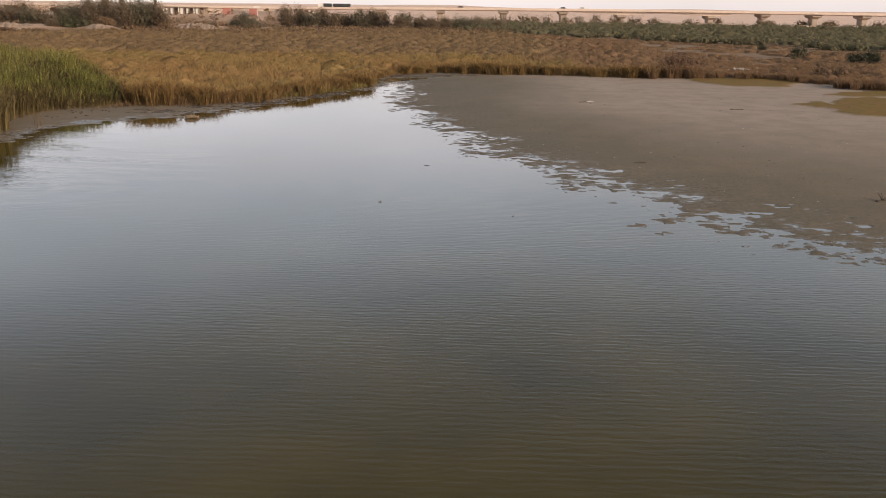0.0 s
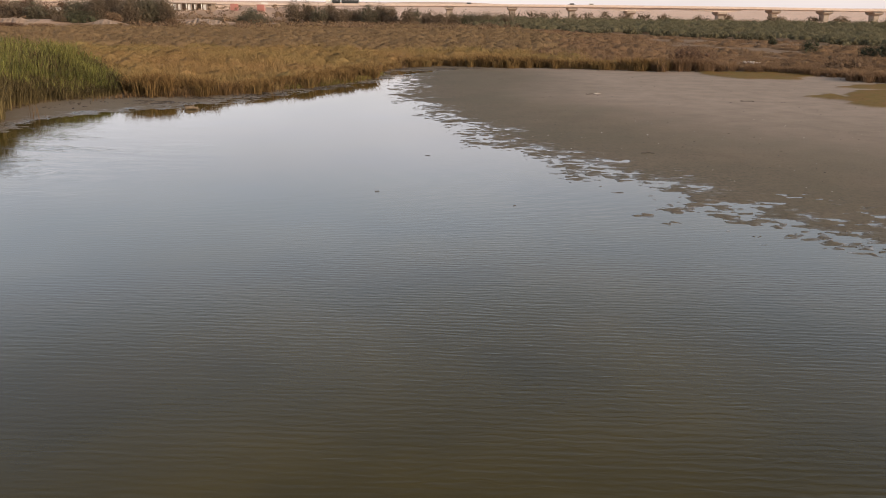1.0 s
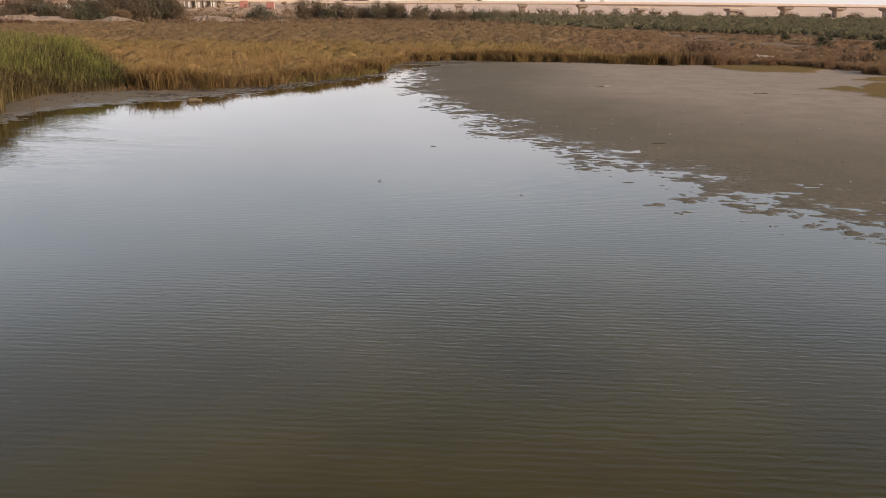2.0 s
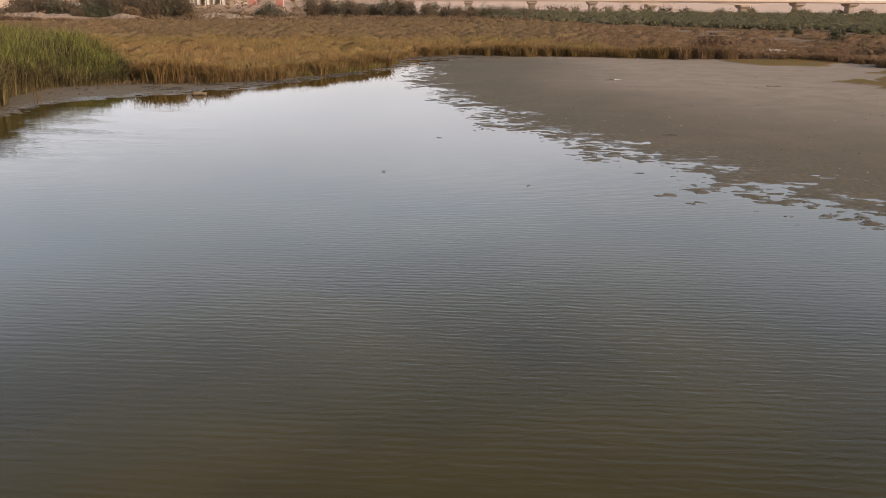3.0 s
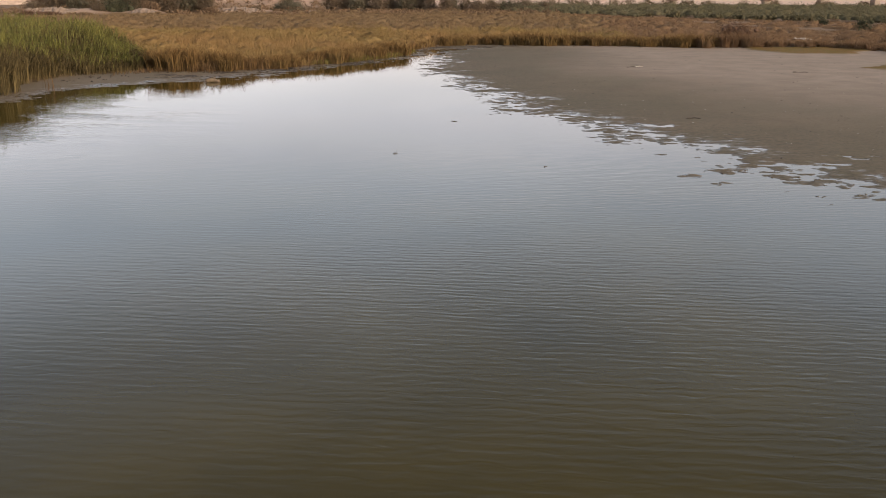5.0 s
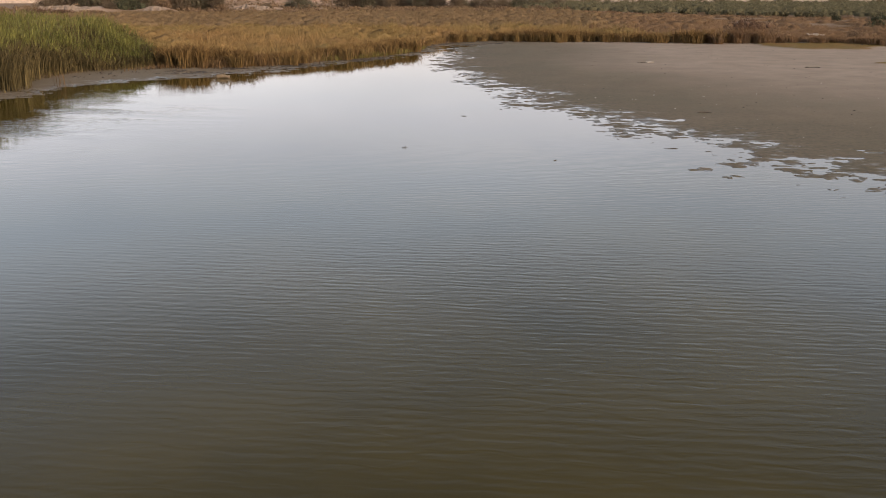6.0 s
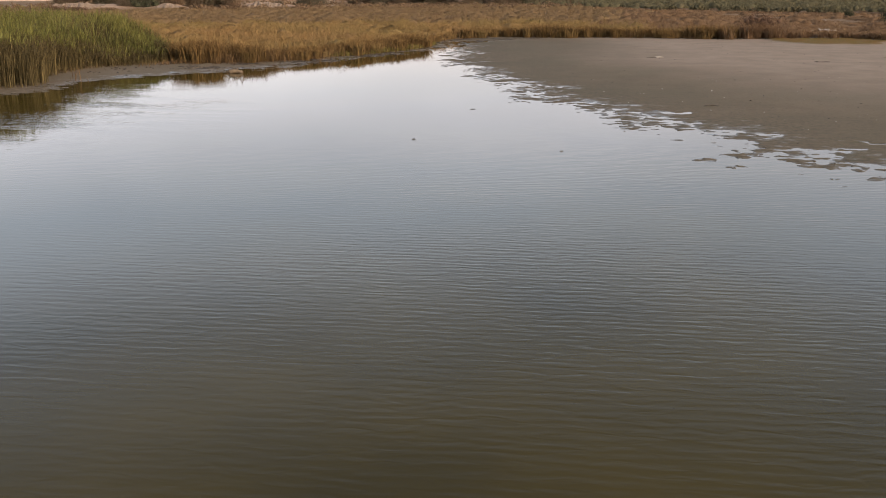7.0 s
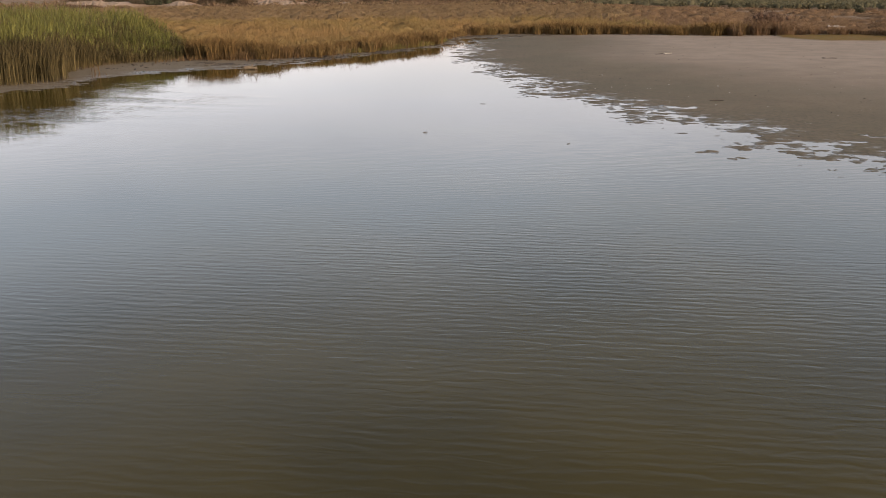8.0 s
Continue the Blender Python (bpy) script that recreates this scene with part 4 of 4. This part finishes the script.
def sand_bank(x, y, wide, deep, high, seed, words):
    """A low eroded bank: a steep broken face towards the pond and a gentle back."""
    nx, ny = 48, 14
    u, w = (q.ravel() for q in np.meshgrid(np.linspace(-1, 1, nx + 1), np.linspace(0, 1, ny + 1)))
    face = np.minimum(1, w / 0.35) ** 0.7 * (1 - np.maximum(0, w - 0.5) * 1.6)
    lump = 1 + 0.45 * rough(u * wide, w * deep, 2.4, 3, seed) + 0.2 * rough(u * wide, w * deep, 0.7, 2, seed + 40)
    gx = x + u * wide / 2 + 0.25 * rough(u * wide, w * deep, 1.5, 2, seed + 3)
    gy = y + (w - 0.3) * deep + 0.5 * rough(u * wide, w, 2.0, 2, seed + 7)
    gz = land(gx, gy)[0] - 0.15 + np.maximum(0, face * (1 - np.abs(u) ** 3) * lump) * high
    verts, faces = np.stack([gx, gy, gz], 1).tolist(), []
    for j in range(ny):
        for i in range(nx):
            a = j * (nx + 1) + i
            faces.append((a, a + 1, a + nx + 2, a + nx + 1))
    tagged(new("sand_bank", mesh_of("sand_bank", verts, faces, PALE_BANK)), words, "sand bank")


sand_bank(-72.5, 254, 13, 6, 1.9, 5, "eroded pale sandy bluff below the huts")
sand_bank(-83.0, 257, 8, 5, 0.9, 8, "low broken sandy bluff among dry bushes")
sand_bank(-53.0, 257, 9, 5, 0.8, 12, "low broken sandy bluff among dry bushes")
sand_bank(-116.0, 224, 16, 7, 1.8, 2, "grey-pink sand bank behind the reeds")
sand_bank(-92.5, 232, 6.5, 4, 1.1, 9, "small sand hummock under a domed bush")


# ---- bridge and what drives on it ----
# the bridge and its road are drawn up at 390 m and set out at their true 500 m, grown to match
OUT_THERE = Matrix.Translation((0, 0, 8.02)) @ Matrix.Scale(1.28, 4) @ Matrix.Translation((0, 0, -8.02))


def deck_top(x):
    x = max(x, -64.0)
    return 7.15 + 0.0065 * x - 0.000033 * x * x


def bridge():
    base = group_base("road_bridge", 0, 390, 0)
    base.matrix_basis = OUT_THERE @ base.matrix_basis
    xs = np.arange(-264, 236, 5.0)
    def strip(name, y0, y1, over, under, material):
        verts, faces = [], []
        for x in xs:
            t = deck_top(x)
            d = under(x)
            verts += [(x, y0, t - d), (x, y1, t - d), (x, y1, t + over), (x, y0, t + over)]
        for k in range(len(xs) - 1):
            for s in range(4):
                i, j = k * 4 + s, k * 4 + (s + 1) % 4
                faces.append((i, i + 4, j + 4, j))
        faces += [(0, 1, 2, 3), tuple(range(len(verts) - 1, len(verts) - 5, -1))]
        return part(name, mesh_of(name, verts, faces, material), base)
    def haunch(x):
        return 0.78 + max(0.0, 1.1 * (1 - abs(x - 77) / 22), 1.1 * (1 - abs(x - 116.6) / 22) if x < 125 else 0.0)
    strip("deck_slab", -5.5, 5.5, 0.0, lambda x: 0.35, CONCRETE)
    strip("girder", -4.2, 4.2, -0.36, haunch, CONCRETE)
    strip("parapet", -5.75, -5.5, 0.55, lambda x: 0.40, CONCRETE)
    strip("parapet", 5.5, 5.75, 0.55, lambda x: 0.40, CONCRETE)
    for x in (-55.5, -29, -2.5, 25.3, 51.5, 77, 116.6, 140, 162.5, 184.3, 206.5, 229):
        t = deck_top(x) - haunch(x)
        g = height(x, 390) - 0.3
        bm = bmesh.new()
        for zz, w, d in ((g, 1.15, 2.4), (t - 1.4, 1.35, 2.6)):
            ring = [bm.verts.new((sx * w, sy * d, zz)) for sx, sy in ((-0.8, -1), (0.8, -1), (1, -0.8), (1, 0.8), (0.8, 1), (-0.8, 1), (-1, 0.8), (-1, -0.8))]
            if zz == g:
                low = ring
        for s in range(8):
            bm.faces.new((low[s], low[(s + 1) % 8], ring[(s + 1) % 8], ring[s]))
        bm.faces.new(ring)
        me = bpy.data.meshes.new("pier")
        bm.to_mesh(me)
        bm.free()
        me.materials.append(PIER)
        pier = part("pier", me, base, at=pose(x, 0, 0))
        verts = [(sx * w, sy * d, zz) for zz, w, d in ((t - 1.4, 1.4, 2.7), (t - 0.75, 2.0, 4.6), (t - 0.01, 2.0, 4.6)) for sx, sy in ((-1, -1), (1, -1), (1, 1), (-1, 1))]
        faces = [(k * 4 + s, k * 4 + (s + 1) % 4, k * 4 + 4 + (s + 1) % 4, k * 4 + 4 + s) for k in (0, 1) for s in range(4)] + [(3, 2, 1, 0), (8, 9, 10, 11)]
        part("pier_cap", mesh_of("pier_cap", verts, faces, PIER), pier)
    return tagged(base, "long pale concrete road bridge on flared piers across the marsh", "bridge")


bridge()


def embankment():
    """The sandy ramp that carries the road up to the bridge."""
    verts, faces = [], []
    stations = np.linspace(-330, -62, 68)
    for i, x in enumerate(stations):
        t = deck_top(x) - 0.36
        for y, z in ((377, -0.3), (379.5, t * 0.42), (383.6, t * 0.93), (385.4, t), (394.6, t), (399, -0.3)):
            verts.append((x, y + 0.5 * noise.noise((x * 0.12, y, 0)), z + (0.25 * noise.noise((x * 0.3, y, 4)) if y < 384 else 0)))
    for i in range(len(stations) - 1):
        for k in range(5):
            a = i * 6 + k
            faces.append((a, a + 6, a + 7, a + 1))
    faces += [tuple(range(6)), tuple(range(len(verts) - 1, len(verts) - 7, -1))]
    ramp = new("road_embankment", mesh_of("road_embankment", verts, faces, SAND))
    ramp.matrix_basis = OUT_THERE
    tagged(ramp, "pale sandy embankment carrying the road to the bridge", "embankment", kind="structure")


embankment()


def wheel_mesh(r, w):
    return tubes("wheel", RUBBER, [[((0, -w / 2, 0), r * 0.86), ((0, -w / 2 + 0.03, 0), r), ((0, w / 2 - 0.03, 0), r), ((0, w / 2, 0), r * 0.86)]], 14)


def lorry(x):
    base = group_base("lorry", x, 387.5, deck_top(x))
    base.matrix_basis = OUT_THERE @ base.matrix_basis
    cab = part("cab", solid("cab", WHITE, [(0, 2.1, -1.2, 1.2, 0.55, 1.95), (0.5, 2.1, -1.1, 1.1, 1.95, 2.2)], 0.06), base, "white cab")
    part("windscreen", solid("windscreen", GLASS, [(-0.02, 0.03, -1.0, 1.0, 1.3, 1.85)]), cab)
    for a, c in ((2.5, 6.1), (6.7, 14.2)):
        part("trailer", solid("trailer", DARK_PAINT, [(a, c, -1.25, 1.25, 1.0, 2.05), (a + 0.1, c - 0.1, -0.5, 0.5, 0.6, 1.0)], 0.05), base, "dark covered trailer")
    me = wheel_mesh(0.5, 0.35)
    for wx in (0.9, 3.3, 5.2, 8.0, 11.8, 13.1):
        for wy in (-1.02, 1.02):
            part("wheel", me, base, at=pose(wx, wy, 0.5))
    tagged(base, "white-cabbed lorry with two dark covered trailers on the bridge", "lorry")


def car(x, paint, words):
    base = group_base("car", *(OUT_THERE @ Vector((x, 387.5, deck_top(x)))))
    part("body", solid("body", paint, [(0, 4.3, -0.85, 0.85, 0.3, 0.85)], 0.12), base)
    cabin = part("cabin", solid("cabin", paint, [(0.9, 3.5, -0.75, 0.75, 0.85, 1.5)], 0.2), base)
    part("side_window", solid("side_window", GLASS, [(1.2, 3.2, -0.765, -0.755, 0.95, 1.35)]), cabin)
    me = wheel_mesh(0.32, 0.2)
    for wx in (0.8, 3.4):
        for wy in (-0.78, 0.78):
            part("wheel", me, base, at=pose(wx, wy, 0.32))
    tagged(base, words, "car")


lorry(-56.4)
car(4.5, DARK_PAINT, "small dark car driving on the bridge")
car(49.5, DARK_PAINT, "dark car driving on the bridge")
car(58.0, WHITE, "white car driving on the bridge")


# ---- buildings on the far sandy bank ----
def shelter():
    x0, y0 = -106, 330
    base = group_base("roadside_shelter", x0, y0, height(x0 + 8, y0) - 0.1)
    part("roof", solid("roof", PLASTER, [(-0.4, 16.4, -2.2, 2.2, 2.6, 2.9)], 0.04), base)
    part("back_wall", solid("back_wall", PLASTER, [(0, 16, 1.6, 1.85, 0, 2.6)]), base)
    for k in range(9):
        part("post", solid("post", PLASTER if k % 3 else WHITE, [(-0.16, 0.16, -0.16, 0.16, 0, 2.6)], 0.03), base, at=pose(0.4 + k * 1.9, -1.7, 0))
    for k in (1.2, 3.0, 6.6, 8.9, 12.4):
        part("panel", solid("panel", WHITE, [(k, k + 1.0, -1.6, -1.5, 0.2, 2.3)], 0.02), base, "white board panel")
    tagged(base, "long low plastered shelter with white posts and boards", "shelter")


def red_hut(x, y, turn, words):
    base = group_base("red_hut", x, y, height(x, y) - 0.1, turn)
    part("wall", solid("wall", RED, [(-1.3, 1.3, -1.2, 1.2, 0, 2.3)], 0.04), base)
    part("roof", solid("roof", RED, [(-1.45, 1.45, -1.35, 1.35, 2.3, 2.45)], 0.03), base)
    part("door", solid("door", RED, [(-0.4, 0.4, -1.26, -1.21, 0.05, 1.95)], 0.01), base)
    tagged(base, words, "hut")


def palm(x, y):
    rng = np.random.default_rng(9)
    base = group_base("palm_tree", x, y, height(x, y) - 0.1)
    part("trunk", tubes("trunk", BARK, [[((0, 0, 0), 0.34), ((0.1, 0, 2.5), 0.26), ((0.25, 0.1, 5.2), 0.24), ((0.3, 0.1, 6.2), 0.3)]], 9), base)
    for k in range(18):
        a, droop = k * 2.399, rng.uniform(0.1, 1.0)
        rib = [Vector((0.3, 0.1, 6.2)) + Vector((math.cos(a) * s * 2.9, math.sin(a) * s * 2.9, 1.3 * s - (1.0 + droop * 2.2) * s * s)) for s in np.linspace(0, 1, 9)]
        verts, faces = [], []
        for j in range(8):
            d = (rib[j + 1] - rib[j]).normalized()
            side = d.cross(Vector((0, 0, 1))).normalized()
            for sgn in (-1, 1):
                i = len(verts)
                tip = rib[j] + side * sgn * 0.55 * (1 - 0.06 * j) + d * 0.35 - Vector((0, 0, 0.18))
                verts += [tuple(rib[j]), tuple(rib[j] + d * 0.22), tuple(tip)]
                faces.append((i, i + 1, i + 2))
        part("frond", mesh_of("frond", verts, faces, SCRUB_LEAF), base)
    tagged(base, "short palm tree with drooping dry fronds behind bushes", "palm tree")


shelter()
red_hut(-82.4, 330, 4, "small red-painted hut on the sandy bank")
red_hut(-73.2, 334, -3, "small red hut beside a white post")
post = group_base("white_post", -71.6, 333, height(-71.6, 333) - 0.1)
part("shaft", tubes("shaft", WHITE, [[((0, 0, 0), 0.09), ((0, 0, 3.9), 0.07)]], 8), post)
part("sign_board", solid("sign_board", WHITE, [(-1.3, 1.3, -0.06, 0.06, 3.0, 3.7)], 0.02), post)
tagged(post, "white post with a blank white board", "sign")
wall_x = -127
low_wall = group_base("low_wall", wall_x, 258, height(wall_x + 6, 258) - 0.2)
part("wall", solid("wall", WHITE, [(0, 11.5, -0.15, 0.15, 0, 4.9)], 0.03), low_wall)
part("coping", solid("coping", PLASTER, [(-0.1, 11.6, -0.22, 0.22, 4.9, 5.02)], 0.02), low_wall)
tagged(low_wall, "whitewashed boundary wall behind bushes", "wall")
palm(-131, 262)


# ---- small things on the mud and in the shallows ----
def stone(name, material, size, seed):
    rng = np.random.default_rng(seed)
    bm = bmesh.new()
    bmesh.ops.create_icosphere(bm, subdivisions=2, radius=1)
    k = rng.uniform(0.7, 1.2, 3)
    for v in bm.verts:
        q = noise.noise(v.co * 1.3 + Vector((seed, 0, 0)))
        v.co = Vector((v.co.x * k[0], v.co.y * k[1], v.co.z * k[2] * 0.7)) * size * (1 + 0.35 * q)
    me = bpy.data.meshes.new(name)
    bm.to_mesh(me)
    bm.free()
    me.materials.append(material)
    return me


rng = np.random.default_rng(81)
shapes = [stone("pale_stone", PALE_STONE, 0.15, s) for s in range(4)]
for k in range(22):
    x, y = (38.9 + rng.normal(0, 1.0), 115.5 + rng.normal(0, 0.7)) if k < 16 else (36.6 + rng.normal(0, 1.0), 103.6 + rng.normal(0, 0.25))
    ob = new("pale_stone", shapes[k % 4])
    s = rng.uniform(0.7, 1.5)
    ob.matrix_basis = pose(x, y, height(x, y) + 0.35 * s * 0.15 + 0.22 * math.exp(-0.5 * ((x - 38.9) ** 2 + (y - 115.5) ** 2)), 0, 0, rng.uniform(0, 360)) @ Matrix.Diagonal((s, s, s, 1))
    tagged(ob, "pale whitish stone in a rubble heap among rushes", "stone", "stones of the rubble heap")


def driftwood(name, x, y, turn, long, thick, material, words, twigs=(), lift=0.0, category="driftwood"):
    rng = np.random.default_rng(int(abs(x * 31 + y * 7)))
    z = max(height(x, y), 0.0) + lift
    base = group_base(name, x, y, z, turn)
    pts = [((long * (s - 0.5), rng.normal(0, 0.03) * long, thick * 0.6 + rng.normal(0, 0.02) * long), thick * (1 - 0.45 * s) * rng.uniform(0.9, 1.1)) for s in np.linspace(0, 1, 7)]
    part("stem", tubes("stem", material, [pts], 8), base)
    for a, up, ln in twigs:
        c = Vector(pts[3][0])
        way = Vector((math.cos(a) * math.cos(up), math.sin(a) * math.cos(up), math.sin(up)))
        part("twig", tubes("twig", material, [[(tuple(c), thick * 0.6), (tuple(c + way * ln * 0.5 + Vector((0.02, 0, 0.01))), thick * 0.4), (tuple(c + way * ln), thick * 0.15)]], 5), base)
    tagged(base, words, category)


driftwood("driftwood_log", 12.8, 75.5, 12, 0.65, 0.06, PALE_WOOD, "bleached driftwood log lying on grey mud", ((1.2, 0.3, 0.4),))
driftwood("stick", 12.2, 75.1, 3, 0.9, 0.03, DARK_WOOD, "thin dark stick lying on grey mud", (), 0.0, "stick")
driftwood("driftwood_stump", -18.3, 61.6, 8, 0.95, 0.17, SODDEN_WOOD, "dull brown waterlogged stump at the pond's muddy rim", ((0.6, 0.9, 0.3), (2.4, 0.7, 0.35)))
driftwood("twig_in_water", -2.7, 35.2, 20, 0.20, 0.010, DARK_WOOD, "forked dark twig standing out of the shallow water", ((0.9, 1.1, 0.16), (2.8, 0.5, 0.12)), 0.0, "twig")
driftwood("stick", -0.9, 43.9, -10, 0.26, 0.022, DARK_WOOD, "short dark stick floating on the pond", (), -0.01, "stick")
driftwood("stick", 2.8, 33.0, 40, 0.12, 0.02, DARK_WOOD, "tiny dark piece of wood floating on the pond", (), -0.01, "stick")
driftwood("dead_branch", 19.3, 36.5, 30, 0.8, 0.05, DARK_WOOD, "dark dead branch stranded on wet mud", ((0.8, 0.6, 0.5), (2.5, 0.9, 0.4), (4.0, 0.5, 0.35)), 0.0, "branch")
driftwood("stick", 10.6, 45.4, 5, 0.7, 0.03, DARK_WOOD, "thin dark stick lying on grey mud", (), 0.0, "stick")
driftwood("stick", 24.2, 70.9, -4, 1.1, 0.04, DARK_WOOD, "dark stick lying on pale crusted mud", (), 0.0, "stick")


def scattered(name, box, count, size, material, seed, words, category, test, tall=1.0):
    rng = np.random.default_rng(seed)
    x, y = rng.uniform(box[0], box[1], count), rng.uniform(box[2], box[3], count)
    z, shares = land(x, y)
    keep = test(x, y, z)
    x, y, z = x[keep], y[keep], z[keep]
    c = np.array([(1, 0, 0), (-1, 0, 0), (0, 1, 0), (0, -1, 0), (0, 0, 0.6 * tall), (0, 0, -0.4)], float)
    t = np.array([(0, 2, 4), (2, 1, 4), (1, 3, 4), (3, 0, 4), (2, 0, 5), (1, 2, 5), (3, 1, 5), (0, 3, 5)])
    s = size * rng.uniform(0.4, 1.5, len(x))
    q = rng.uniform(0, 6.28, len(x))
    sx, sy = s * rng.uniform(0.7, 1.6, len(x)), s * rng.uniform(0.5, 1.0, len(x))
    px, py = c[None, :, 0] * sx[:, None], c[None, :, 1] * sy[:, None]
    v = np.stack([x[:, None] + px * np.cos(q)[:, None] - py * np.sin(q)[:, None], y[:, None] + px * np.sin(q)[:, None] + py * np.cos(q)[:, None], z[:, None] + c[None, :, 2] * s[:, None]], 2).reshape(-1, 3)
    f = (np.arange(len(x))[:, None, None] * 6 + t[None]).reshape(-1, 3)
    tagged(new(name, fast_mesh(name, v, f, material)), words, category, kind="stuff")


on_mud = lambda x, y, z: (z > 0.02) & (inside(x, y, MARSH) < 0)
scattered("shells", (4, 34, 27, 60), 150, 0.028, SHELL, 91, "scattered pale shells on grey mud", "shells", on_mud)
scattered("mud_clods", (-4, 40, 26, 108), 420, 0.04, DARK_WOOD, 92, "small dark clods and weed scraps on the mud", "mud clods", on_mud)
scattered("wrack_line", (-34, 45, 60, 118), 9000, 0.10, DARK_WOOD, 93, "dark wrack and broken stems along the marsh edge", "wrack",
          lambda x, y, z: (z > 0.0) & (inside(x, y, MARSH) < 0.2) & (inside(x, y, MARSH) > -1.6 - 2.0 * (x < -6)) & (rough(x, y, 3, 3, 95) > -0.1))

scattered("algae_scraps", (-34, 22, 24, 84), 150000, 0.040, CLOD, 94, "dark ragged scraps of weed along the waterline", "weed",
          lambda x, y, z: (np.abs(z - 0.004) < 0.012) & (rough(x, y, 1.2, 3, 96) > -0.12) & (np.abs(inside(x, y, POND)) < 4.5), 0.2)
scattered("weed_mats", (-24, 4, 60, 105), 40000, 0.15, DARK_WOOD, 97, "dark ragged weed mats on the muddy rim", "weed",
          lambda x, y, z: (z > -0.02) & (inside(x, y, MARSH) < -0.2) & (inside(x, y, MARSH) > -5.0) & ((x < -4) | (y > 97)) & (rough(x * 0.5, y, 1.4, 3, 98) > 0.12), 0.25)
